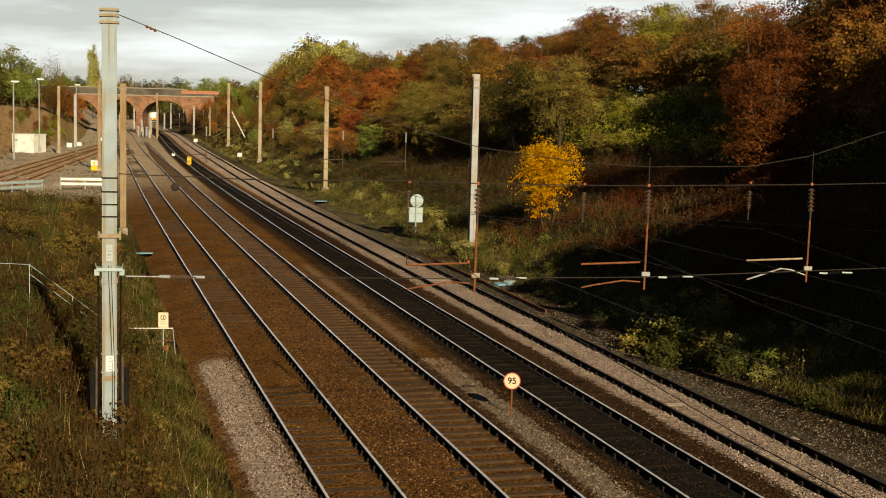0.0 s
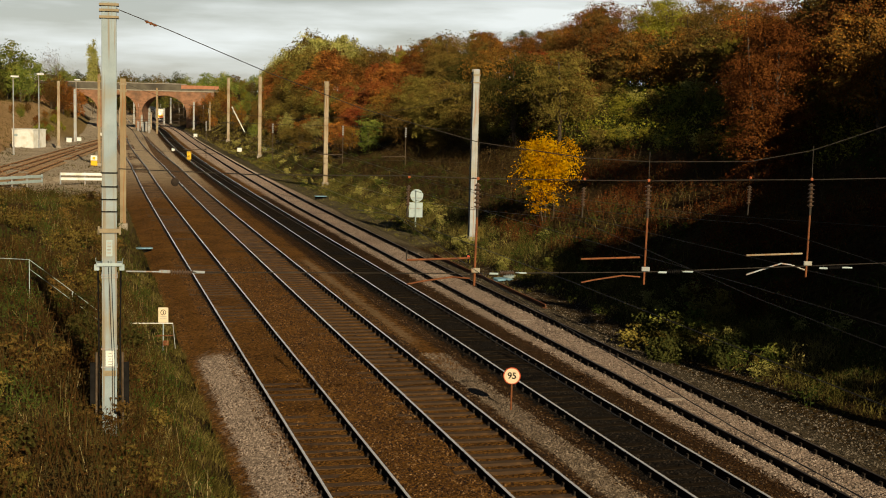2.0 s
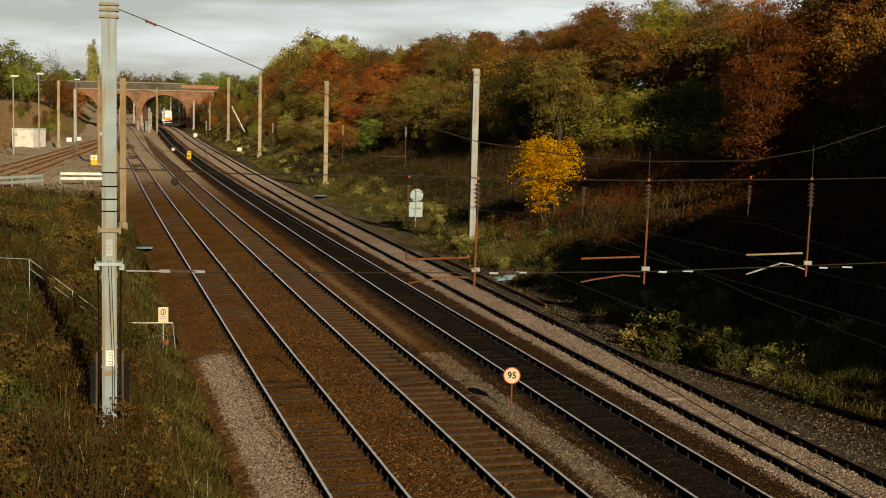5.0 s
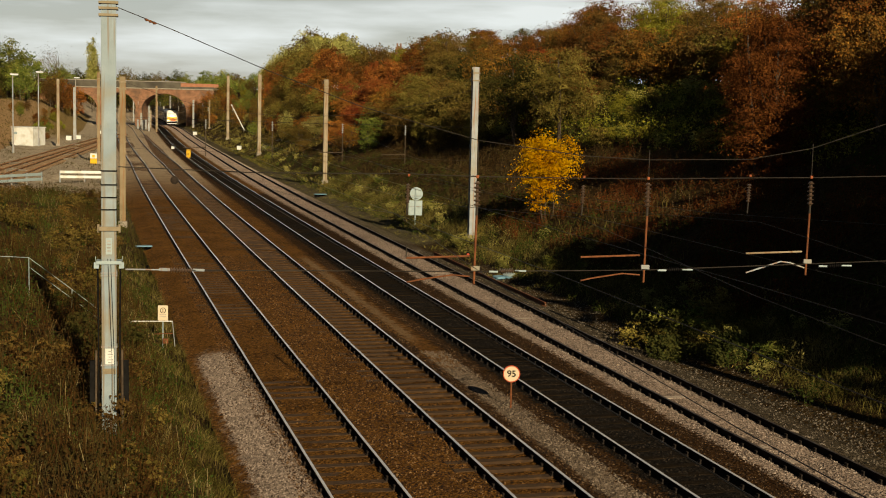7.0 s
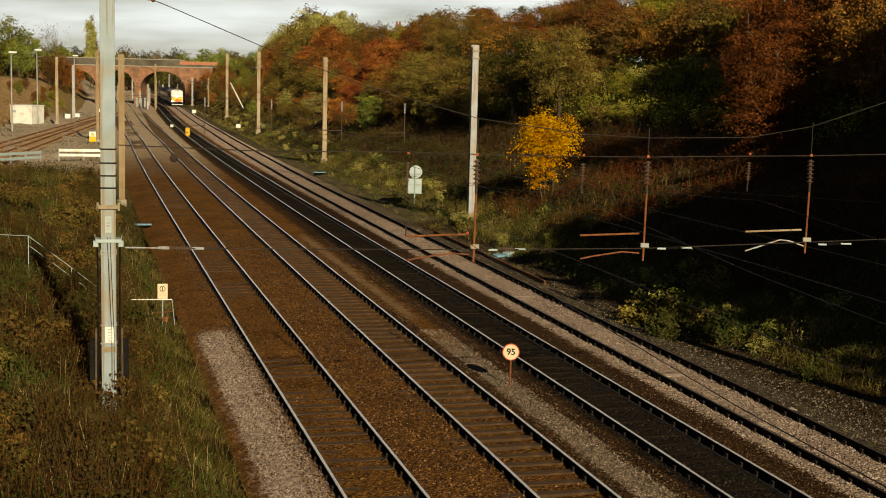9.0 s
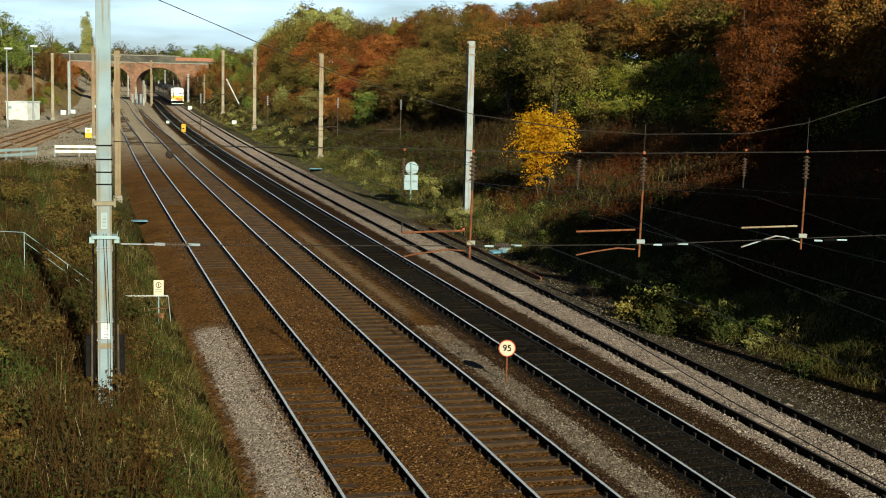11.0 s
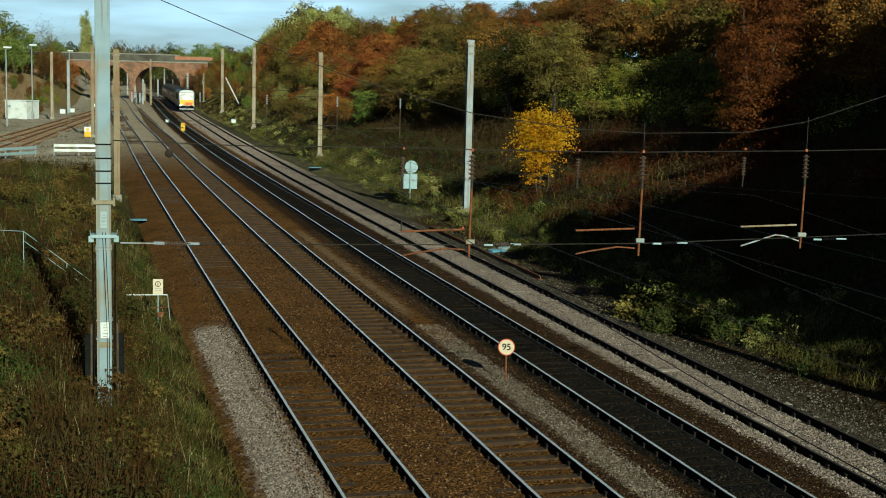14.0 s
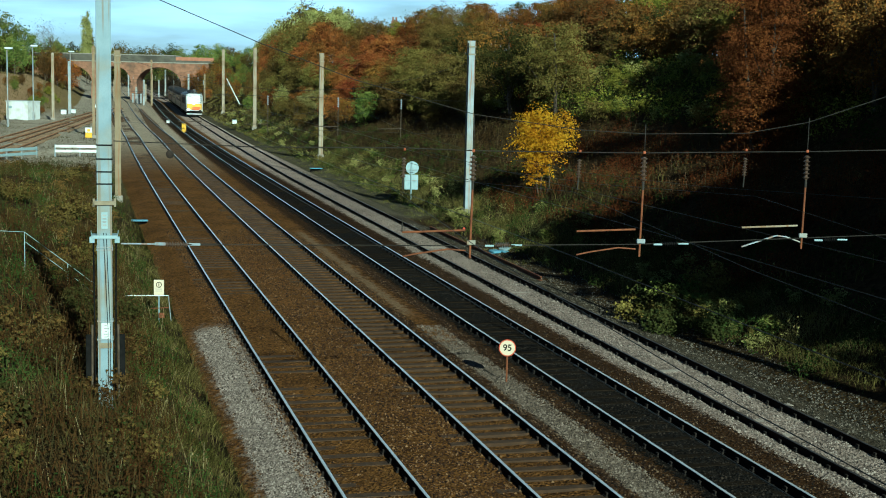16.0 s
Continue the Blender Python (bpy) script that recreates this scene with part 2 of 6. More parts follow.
M_STONE = mat("sooty_parapet_masonry", (0.075, 0.072, 0.058), (0.14, 0.135, 0.11), 0.5, (0.05, 0.047, 0.04), rough=0.9, bump=0.4, fine=12)
M_COPING = mat("pale_coping_stone", (0.24, 0.225, 0.19), (0.36, 0.34, 0.30), 1.5, rough=0.85)
M_BARK = mat("grey_brown_bark", (0.04, 0.03, 0.022), (0.13, 0.10, 0.07), 6, rough=0.9, bump=0.6, fine=25)
M_CONC = mat("stained_concrete", (0.25, 0.23, 0.2), (0.42, 0.4, 0.35), 3, (0.2, 0.15, 0.1), rough=0.9)
M_TILE = mat("slate_roof", (0.09, 0.08, 0.08), (0.17, 0.15, 0.14), 2, rough=0.7)
M_LOCO = mat("dark_blue_coachwork", (0.010, 0.013, 0.035), (0.02, 0.026, 0.06), 2, rough=0.35, bump=0.03, spec=0.5)
M_ROOF = mat("sooty_train_roof", (0.016, 0.017, 0.022), (0.045, 0.047, 0.055), 2, rough=0.7)
M_GLASSY = mat("dark_train_glass", (0.02, 0.025, 0.03), (0.03, 0.035, 0.04), 3, rough=0.08, bump=0.0, spec=0.9)
# Pale glass: the sun's glare on the windscreens is put into the colour.
M_PALEGLASS = mat("pale_glass_painted_glare", (0.6, 0.62, 0.62), (0.72, 0.74, 0.75), 2, rough=0.12, bump=0.0, spec=0.9)
M_LAMP = glow("headlamp_lens", (1.0, 0.96, 0.86), 45.0)
M_SIGN_RED = mat("train_red_panel", (0.65, 0.13, 0.02), (0.75, 0.2, 0.03), 3, rough=0.45, bump=0.0)

LEAF = {
    "green": leaf_mat("leaf_green", [(0.05, 0.080, 0.02), (0.12, 0.165, 0.036), (0.22, 0.25, 0.055), (0.34, 0.32, 0.08)]),
    "olive": leaf_mat("leaf_olive", [(0.050, 0.052, 0.014), (0.12, 0.110, 0.028), (0.15, 0.105, 0.030), (0.22, 0.18, 0.048), (0.31, 0.25, 0.07)]),
    "pale": leaf_mat("leaf_pale_yellow_green", [(0.14, 0.14, 0.035), (0.26, 0.26, 0.075), (0.40, 0.38, 0.13), (0.54, 0.48, 0.20)]),
    "russet": leaf_mat("leaf_russet", [(0.066, 0.030, 0.010), (0.18, 0.064, 0.019), (0.14, 0.088, 0.027), (0.30, 0.105, 0.025), (0.36, 0.18, 0.042)]),
    "red": leaf_mat("leaf_red", [(0.11, 0.034, 0.014), (0.33, 0.082, 0.028), (0.21, 0.10, 0.032), (0.44, 0.14, 0.036), (0.48, 0.25, 0.055)]),
    "brown": leaf_mat("leaf_brown", [(0.055, 0.036, 0.016), (0.13, 0.075, 0.025), (0.12, 0.090, 0.028), (0.21, 0.115, 0.034), (0.28, 0.19, 0.06)]),
    "yellow": leaf_mat("leaf_yellow", [(0.38, 0.155, 0.006), (0.72, 0.40, 0.011), (0.92, 0.60, 0.018), (1.0, 0.78, 0.04)], 0.35),
    "maroon": leaf_mat("leaf_maroon", [(0.026, 0.008, 0.005), (0.080, 0.021, 0.010), (0.14, 0.036, 0.014), (0.16, 0.058, 0.021)]),
    "lime": leaf_mat("leaf_lime", [(0.10, 0.105, 0.018), (0.17, 0.165, 0.026), (0.25, 0.23, 0.036), (0.34, 0.30, 0.055)]),
    "dark": leaf_mat("leaf_dark_green", [(0.022, 0.030, 0.010), (0.045, 0.052, 0.016), (0.075, 0.074, 0.022), (0.10, 0.08, 0.026)]),
}
M_GRASS = leaf_mat("grass_blades", [(0.018, 0.017, 0.005), (0.044, 0.040, 0.011), (0.084, 0.068, 0.023), (0.167, 0.123, 0.049)])
# Straw-coloured lit copy of the grass: sunlight is put into its paler tones.
M_GRASS_LIT = leaf_mat("straw_grass_lit_tone", [(0.045, 0.042, 0.012), (0.11, 0.096, 0.026), (0.19, 0.16, 0.055), (0.33, 0.27, 0.11)])
M_WEED = leaf_mat("dead_weed", [(0.015, 0.008, 0.004), (0.070, 0.026, 0.010), (0.18, 0.062, 0.018), (0.10, 0.065, 0.023), (0.28, 0.16, 0.06)])
M_WEED_OLIVE = leaf_mat("grey_brown_weed", [(0.012, 0.009, 0.004), (0.045, 0.030, 0.013), (0.085, 0.055, 0.022), (0.065, 0.058, 0.022), (0.17, 0.13, 0.06)])
M_WEED_DARK = leaf_mat("withered_weed", [(0.008, 0.005, 0.003), (0.029, 0.015, 0.007), (0.068, 0.031, 0.012), (0.039, 0.034, 0.014), (0.111, 0.081, 0.038)])
M_STRAW = leaf_mat("bleached_stalks", [(0.072, 0.050, 0.022), (0.173, 0.130, 0.065), (0.288, 0.238, 0.144)])
M_WEED_GREEN = leaf_mat("bramble_leaf", [(0.022, 0.032, 0.009), (0.043, 0.061, 0.014), (0.072, 0.086, 0.022)])


def streaked(m, colour, amount):
    """Long stains that run down a painted column."""
    n, l = m.node_tree.nodes, m.node_tree.links
    p = n["Principled BSDF"]
    base = p.inputs["Base Color"].links[0].from_socket
    tc, mp, nz, r, x = n.new("ShaderNodeTexCoord"), n.new("ShaderNodeMapping"), n.new("ShaderNodeTexNoise"), n.new("ShaderNodeMapRange"), n.new("ShaderNodeMix")
    mp.inputs["Scale"].default_value = (14.0, 14.0, 0.55)
    nz.inputs["Scale"].default_value, nz.inputs["Detail"].default_value = 1.0, 5
    r.inputs["From Min"].default_value, r.inputs["From Max"].default_value = 0.52, 0.66
    r.inputs["To Min"].default_value, r.inputs["To Max"].default_value = 0.0, amount
    x.data_type = "RGBA"
    x.inputs["B"].default_value = (*colour, 1)
    l.new(tc.outputs["Object"], mp.inputs["Vector"])
    l.new(mp.outputs["Vector"], nz.inputs["Vector"])
    l.new(nz.outputs["Fac"], r.inputs["Value"])
    l.new(r.outputs["Result"], x.inputs["Factor"])
    l.new(base, x.inputs["A"])
    l.new(x.outputs["Result"], p.inputs["Base Color"])


streaked(M_STEEL_BLUE, (0.13, 0.095, 0.05), 0.75)
streaked(M_STEEL, (0.17, 0.085, 0.035), 0.7)
streaked(M_STEEL_TAN, (0.14, 0.075, 0.032), 0.8)
streaked(M_STEEL_RUSTY, (0.16, 0.075, 0.028), 0.8)


# ---- geometry helpers ----
def thing(name, x, y, z, label, category, group="", kind="", rz=0.0):
    ob = new(name)
    ob.matrix_basis = pose(x, y, z, 0, 0, rz)
    return tagged(ob, label, category, group, kind)


def mesh_ob(name, bm, material, parent=None, label="", smooth=False, bevel=0.0):
    me = bpy.data.meshes.new(name)
    bm.to_mesh(me)
    bm.free()
    for m in material if isinstance(material, (list, tuple)) else (material,):
        me.materials.append(m)
    if smooth:
        for f in me.polygons:
            f.use_smooth = True
    ob = new(name, me)
    ob.parent = parent
    if label:
        ob["label"] = label
    if bevel:
        q = ob.modifiers.new("bevel", "BEVEL")
        q.width, q.segments, q.limit_method = bevel, 2, "ANGLE"
    return ob


def part(name, bm, material, parent, label="", smooth=False, bevel=0.0):
    return mesh_ob(name, bm, material, parent, label, smooth, bevel)


def box(bm, x, y, z, sx, sy, sz, m=None):
    """A block centred at x, y with its base at z."""
    t = Matrix.Translation((x, y, z + sz / 2)) @ Matrix.Diagonal((sx, sy, sz, 1))
    bmesh.ops.create_cube(bm, size=1, matrix=(m @ t) if m else t)
    return bm


def B(*a, m=None):
    return box(bmesh.new(), *a, m=m)


def rod(bm, p0, p1, r0, r1=None, n=8):
    p0, p1 = Vector(p0), Vector(p1)
    r1 = r0 if r1 is None else r1
    d = p1 - p0
    m = Matrix.Translation((p0 + p1) / 2) @ d.to_track_quat("Z", "Y").to_matrix().to_4x4()
    bmesh.ops.create_cone(bm, cap_ends=True, segments=n, radius1=r0, radius2=r1, depth=d.length, matrix=m)
    return bm


def R(*a, **k):
    return rod(bmesh.new(), *a, **k)


def quick_mesh(name, verts, faces_n, material, parent=None, per=4, label=""):
    """A mesh of separate faces, per corners each, from an array of corners."""
    me = bpy.data.meshes.new(name)
    nv = len(verts)
    me.vertices.add(nv)
    me.vertices.foreach_set("co", np.asarray(verts, dtype=np.float32).ravel())
    me.loops.add(nv)
    me.loops.foreach_set("vertex_index", np.arange(nv, dtype=np.int32))
    nf = nv // per
    me.polygons.add(nf)
    me.polygons.foreach_set("loop_start", np.arange(0, nv, per, dtype=np.int32))
    me.materials.append(material)
    me.update(calc_edges=True)
    ob = new(name, me)
    ob.parent = parent
    if label:
        ob["label"] = label
    return ob


def tri_mesh(name, verts, tris, material, parent=None):
    me = bpy.data.meshes.new(name)
    me.vertices.add(len(verts))
    me.vertices.foreach_set("co", np.asarray(verts, dtype=np.float32).ravel())
    tris = np.asarray(tris, dtype=np.int32)
    me.loops.add(tris.size)
    me.loops.foreach_set("vertex_index", tris.ravel())
    me.polygons.add(len(tris))
    me.polygons.foreach_set("loop_start", np.arange(0, tris.size, 3, dtype=np.int32))
    me.materials.append(material)
    me.update(calc_edges=True)
    ob = new(name, me)
    ob.parent = parent
    return ob


# ---- the line: plan of the railway ----
def centre(y):
    """Across position of the first track's centre line and its slope, at a distance y ahead."""
    y = np.asarray(y, dtype=float)
    k = np.clip(y, 0, 300) / 100
    v = 5.568 - 26.432 * k - 0.802 * k**2 + 0.7647 * k**3 - 0.1161 * k**4
    d = (-26.432 - 1.604 * k + 2.294 * k**2 - 0.4644 * k**3) / 100
    d = np.where(y > 300, -0.25, d)
    return v + np.maximum(y - 300, 0) * -0.25 + np.minimum(y, 0) * -0.2643, d


def line_x(lat, y):
    v, d = centre(y)
    return v + lat * np.sqrt(1 + d * d)


def spread(lat, y):
    """The two pairs of tracks draw apart towards the far bridge."""
    y = np.asarray(y, dtype=float)
    if lat < 5:
        return lat - 1.4 * np.clip(y - 150, 0, 195) / 100
    if lat > 9:
        return lat + 0.7 * np.clip((y - 100) / 80, 0, 1)
    return lat + 0 * y


def wave(x, y, s):
    return (np.sin(x * 1.7 / s + 1.3 * np.sin(y * 0.9 / s)) + np.sin(y * 1.3 / s + 2 + 1.1 * np.sin(x * 1.1 / s + 1))) * 0.5


def gz(lat, y):
    """Height of the ground, by place across and along the line; rail tops lie at zero."""
    lat, y = np.asarray(lat, dtype=float), np.asarray(y, dtype=float)
    near = 1 - np.clip((y - 55) / 58, 0, 1)
    near = near * near * (3 - 2 * near)
    bank = np.interp(-lat, [2.0, 2.5, 3.0, 4.0, 5.0, 7.5, 11, 16, 28, 45, 80], [-0.6, -0.33, -0.05, 0.75, 1.5, 2.3, 2.8, 3.1, 6.3, 7.2, 7.5])
    flat = np.interp(-lat + 9.0 * np.clip((y - 198) / 105, 0, 1) * (lat < -8), [2.0, 2.6, 16.5, 19, 28, 45, 80], [-0.6, -0.32, -0.28, 0.3, 5.6, 7.2, 7.5])
    left = bank * near + flat * (1 - near)
    # the foot of the far left slope draws in towards the bridge
    right = np.interp(lat, [11.8, 12.7, 13.3, 14.2, 15.5, 24, 31, 45, 80], [-0.65, -0.45, -0.36, -0.15, 0.45, 4.5, 8.3, 9.6, 10.2])
    z = np.where(lat < 5, left, right)
    rough = np.clip(np.abs(lat - 5) - 8.5, 0, 4) / 4
    return z + rough * (0.22 * wave(lat, y, 2.2) + 0.12 * wave(y, lat, 0.8))


def at(lat, y, dz=0.0):
    return (float(line_x(lat, y)), float(y), float(gz(lat, y)) + dz)


def heading(y):
    return math.degrees(-math.atan(float(centre(y)[1])))


def sheet(name, lats, ys, zfun, material, label, category):
    L, Y = np.meshgrid(np.array(lats), np.array(ys))
    v = np.stack([line_x(L, Y), Y, zfun(L, Y)], -1).reshape(-1, 3)
    nl, ny = len(lats), len(ys)
    i = (np.arange(ny - 1)[:, None] * nl + np.arange(nl - 1)[None]).ravel()
    me = bpy.data.meshes.new(name)
    me.from_pydata(v.tolist(), [], np.stack([i, i + 1, i + nl + 1, i + nl], -1).tolist())
    uv = me.uv_layers.new(name="line")
    idx = np.zeros(len(me.loops), dtype=np.int32)
    me.loops.foreach_get("vertex_index", idx)
    uv.data.foreach_set("uv", np.stack([L.ravel()[idx], Y.ravel()[idx]], -1).astype(np.float32).ravel())
    me.materials.append(material)
    for f in me.polygons:
        f.use_smooth = True
    return tagged(new(name, me), label, category, kind="structure")


ys_ground = [-300, -120, -60] + [float(v) for v in np.arange(-40, 130, 1.0)] + [float(v) for v in np.arange(130, 420, 4.0)] + [430, 460, 500, 600, 800, 1200, 2000, 3500]
lats_ground = [-2500, -900, -400, -200, -120, -80, -60] + [float(v) for v in np.arange(-45, -2, 0.75)] + [-2.4, -2.0, 0.0, 5.0, 11.8] + \
    [float(v) for v in np.arange(12.4, 46, 0.75)] + [50, 60, 80, 120, 200, 400, 900, 2500]
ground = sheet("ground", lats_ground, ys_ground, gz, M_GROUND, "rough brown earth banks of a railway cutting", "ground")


def bed_z(lat, y):
    z = np.interp(lat, [-2.75, -2.0, -1.4, -0.95, 11.2, 11.8, 12.6, 13.0], [-0.5, -0.30, -0.15, -0.13, -0.13, -0.20, -0.36, -0.55])
    for o, deep in ((0.0, 0.166), (3.525, 0.186), (7.131, 0.182), (10.27, 0.165)):
        gap = np.abs(lat - o)
        z = np.where(gap < 0.85, np.minimum(z, -deep + 0.02 * np.clip((gap - 0.6) / 0.25, 0, 1)), z)
    return z + 0.018 * wave(lat, y, 0.9) + 0.012 * wave(y, lat, 0.31) - 0.008


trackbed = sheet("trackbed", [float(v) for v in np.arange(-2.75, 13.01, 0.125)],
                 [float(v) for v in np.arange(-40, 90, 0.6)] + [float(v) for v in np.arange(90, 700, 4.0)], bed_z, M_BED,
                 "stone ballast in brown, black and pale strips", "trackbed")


# ---- tracks ----
RAIL_PROFILE = [(-0.07, -0.159), (0.07, -0.159), (0.07, -0.148), (0.012, -0.13), (0.012, -0.045), (0.035, -0.035),
                (0.035, -0.006), (0.028, 0.0), (-0.028, 0.0), (-0.035, -0.006), (-0.035, -0.035), (-0.012, -0.045), (-0.012, -0.13), (-0.07, -0.148)]


def sweep(profile, pts, ways, closed=True):
    bm = bmesh.new()
    rows = []
    for p, w in zip(pts, ways):
        side = Vector((w.y, -w.x, 0)).normalized()
        rows.append([bm.verts.new(Vector(p) + side * a + Vector((0, 0, b))) for a, b in profile])
    k = len(profile)
    for r0, r1 in zip(rows, rows[1:]):
        for i in range(k if closed else k - 1):
            bm.faces.new((r0[i], r0[(i + 1) % k], r1[(i + 1) % k], r1[i]))
    if closed:
        bm.faces.new(rows[0])
        bm.faces.new(rows[-1][::-1])
    bmesh.ops.recalc_face_normals(bm, faces=bm.faces)
    return bm


def run(xfun, ys):
    pts = [Vector((float(xfun(y)), float(y), 0)) for y in ys]
    ways = [(pts[min(i + 1, len(pts) - 1)] - pts[max(i - 1, 0)]).normalized() for i in range(len(pts))]
    return pts, ways


def shared(name, bm, material):
    me = bpy.data.meshes.new(name)
    bm.to_mesh(me)
    bm.free()
    me.materials.append(material)
    return me


def chair_mesh():
    bm = bmesh.new()
    box(bm, 0, 0, 0, 0.23, 0.15, 0.03)
    for s in (-1, 1):
        box(bm, s * 0.068, 0, 0.03, 0.045, 0.10, 0.06)
    return shared("rail_chair", bm, M_CHAIR)


def sleeper_mesh(material, seed):
    rng = random.Random(seed)
    bm = bmesh.new()
    box(bm, 0, 0, -0.13, 2.6, 0.25, 0.13)
    bmesh.ops.bevel(bm, geom=[e for e in bm.edges], offset=0.014, segments=1, affect="EDGES")
    for v in bm.verts:
        v.co += Vector((rng.uniform(-0.03, 0.03), rng.uniform(-0.008, 0.008), rng.uniform(-0.006, 0.006)))
    return shared("sleeper", bm, material)


CHAIR = chair_mesh()
ys_rail = [float(v) for v in np.arange(-30, 120, 1.5)] + [float(v) for v in np.arange(120, 521, 5.0)]


def railway_track(xfun, ys, label, sleeper_mat, head_mat, near_to, top, far_to, group, seed, buried=0.0, side_mat=M_RAIL):
    t = thing("railway_track", 0, 0, 0, label, "railway track", group, "structure")
    pts, ways = run(xfun, ys)
    for s in (-0.7525, 0.7525):
        side = [p + Vector((w.y, -w.x, 0)).normalized() * s for p, w in zip(pts, ways)]
        rail = part("rail", sweep(RAIL_PROFILE, side, ways), side_mat, t)
        part("running_surface", sweep([(-0.033, -0.003), (0.031, -0.003), (0.026, 0.005), (-0.028, 0.005)], side, ways), head_mat, rail, "worn steel running surface")
    rng = random.Random(seed)
    variants = [sleeper_mesh(sleeper_mat, seed * 10 + i) for i in range(4)]
    seg = [0.0]
    for a, b in zip(pts, pts[1:]):
        seg.append(seg[-1] + (b - a).length)
    s, i, rest, irons = 0.3, 0, bmesh.new(), bmesh.new()
    while s < seg[-1] - 1:
        while seg[i + 1] < s:
            i += 1
        p = pts[i].lerp(pts[i + 1], (s - seg[i]) / (seg[i + 1] - seg[i]))
        if p.y > far_to:
            break
        turn = math.degrees(math.atan2(ways[i].y, ways[i].x)) - 90
        m = pose(p.x + rng.uniform(-0.03, 0.03), p.y, top + rng.uniform(-0.014, 0.010) - buried * max(0.0, math.sin(p.y * 0.21 - 0.757)), 0, 0, turn + rng.uniform(-0.7, 0.7))
        if 19 < p.y < near_to:
            ob = new("sleeper", rng.choice(variants))
            ob.parent, ob.matrix_basis = t, m
            for k in (-0.7525, 0.7525):
                c = new("rail_chair", CHAIR)
                c.parent, c.matrix_basis = t, pose(p.x, p.y, 0, 0, 0, turn) @ pose(k, 0, -0.162)
        elif p.y >= near_to:
            box(rest, 0, 0, -0.13, 2.6, 0.25, 0.13, m=m)
            for k in (-0.7525, 0.7525):
                box(irons, k, 0, -0.01, 0.22, 0.14, 0.08, m=m)
        s += 0.67
    if rest.verts:
        tagged(part("sleeper_run", rest, sleeper_mat, t), kind="stuff")
        tagged(part("rail_chair_run", irons, M_CHAIR, t), kind="stuff")
    return t


TRACKS = (0.0, 3.525, 7.131, 10.27)
for i, (o, label, sm, hm, top) in enumerate((
        (TRACKS[0], "railway track with polished rails on brown ballast", M_SLEEPER, M_HEAD, -0.160),
        (TRACKS[1], "railway track with polished rails on brown ballast and timber sleepers", M_SLEEPER, M_HEAD, -0.15),
        (TRACKS[2], "railway track on oily black ballast", M_SLEEPER_DARK, M_HEAD, -0.172),
        (TRACKS[3], "railway track with dull rails on fresh pale ballast", M_SLEEPER_PALE, M_DULL, -0.185))):
    railway_track(lambda y, o=o: line_x(spread(o, y), y), ys_rail, label, sm, hm, 64, top, 260, "main line tracks", i + 1, 0.034 if i == 0 else 0.0)

# two lines that leave towards the depot on the left
for a, b, lab in (((-44.4, 134.5), (-57.0, 221.0), 3), ((-39.8, 124.5), (-52.4, 204.0), 4)):
    k = (b[0] - a[0]) / (b[1] - a[1])
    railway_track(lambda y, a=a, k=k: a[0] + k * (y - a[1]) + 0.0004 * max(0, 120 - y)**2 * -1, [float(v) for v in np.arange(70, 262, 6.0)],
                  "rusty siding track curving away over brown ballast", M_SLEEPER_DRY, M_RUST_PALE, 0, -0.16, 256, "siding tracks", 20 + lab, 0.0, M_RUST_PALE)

# spare rail dropped beside the line
pts, ways = run(lambda y: line_x(12.25, y), [53.0, 57, 61, 65, 70])
for p in pts:
    p.z = -0.12
tagged(mesh_ob("spare_rail", sweep(RAIL_PROFILE, pts, ways), M_RUST), "rusty spare rail lying on the ballast shoulder", "rail")


# ---- loose ballast stones ----
def stones(name, n, lat0, lat1, y0, y1, s0, s1, material, label, seed):
    r = np.random.RandomState(seed)
    lat = r.uniform(lat0, lat1, n)
    y = y0 * (y1 / y0) ** r.uniform(0, 1, n)
    z = np.where(lat > 12.6, np.maximum(bed_z(lat, y), gz(lat, y)), bed_z(lat, y)) - 0.004
    s = r.uniform(s0, s1, n)
    base = np.array([(1, 0, -0.3), (0, 1, -0.3), (-1, 0, -0.3), (0, -1, -0.3), (0, 0, 1)], dtype=float)
    v = base[None] * (s[:, None, None] * r.uniform(0.55, 1.3, (n, 5, 1))) * np.array([1, 1, 0.75])
    a = r.uniform(0, 6.28, n)
    c, q = np.cos(a)[:, None], np.sin(a)[:, None]
    tilt = r.uniform(-0.5, 0.5, n)[:, None]
    x1, y1_, z1 = v[..., 0] * c - v[..., 1] * q, v[..., 0] * q + v[..., 1] * c, v[..., 2] + tilt * v[..., 0]
    pts = np.stack([x1 + line_x(lat, y)[:, None], y1_ + y[:, None], z1 + z[:, None]], -1).reshape(-1, 3)
    f = np.array([(0, 1, 4), (1, 2, 4), (2, 3, 4), (3, 0, 4)])
    tris = (np.arange(n)[:, None, None] * 5 + f[None]).reshape(-1, 3)
    return tagged(tri_mesh(name, pts, tris, material), label, "ballast", kind="stuff")


def stone_mat(name, cols):
    m, n, l, p = node_mat(name)
    g, r = n.new("ShaderNodeNewGeometry"), n.new("ShaderNodeValToRGB")
    e = r.color_ramp.elements
    while len(e) < len(cols):
        e.new(0.5)
    for i, c in enumerate(cols):
        e[i].position, e[i].color = i / (len(cols) - 1), (*(v * 0.5 for v in c), 1)
    l.new(g.outputs["Random Per Island"], r.inputs["Fac"])
    l.new(r.outputs["Color"], p.inputs["Base Color"])
    p.inputs["Roughness"].default_value, p.inputs["Specular IOR Level"].default_value = 0.85, 0.2
    return m


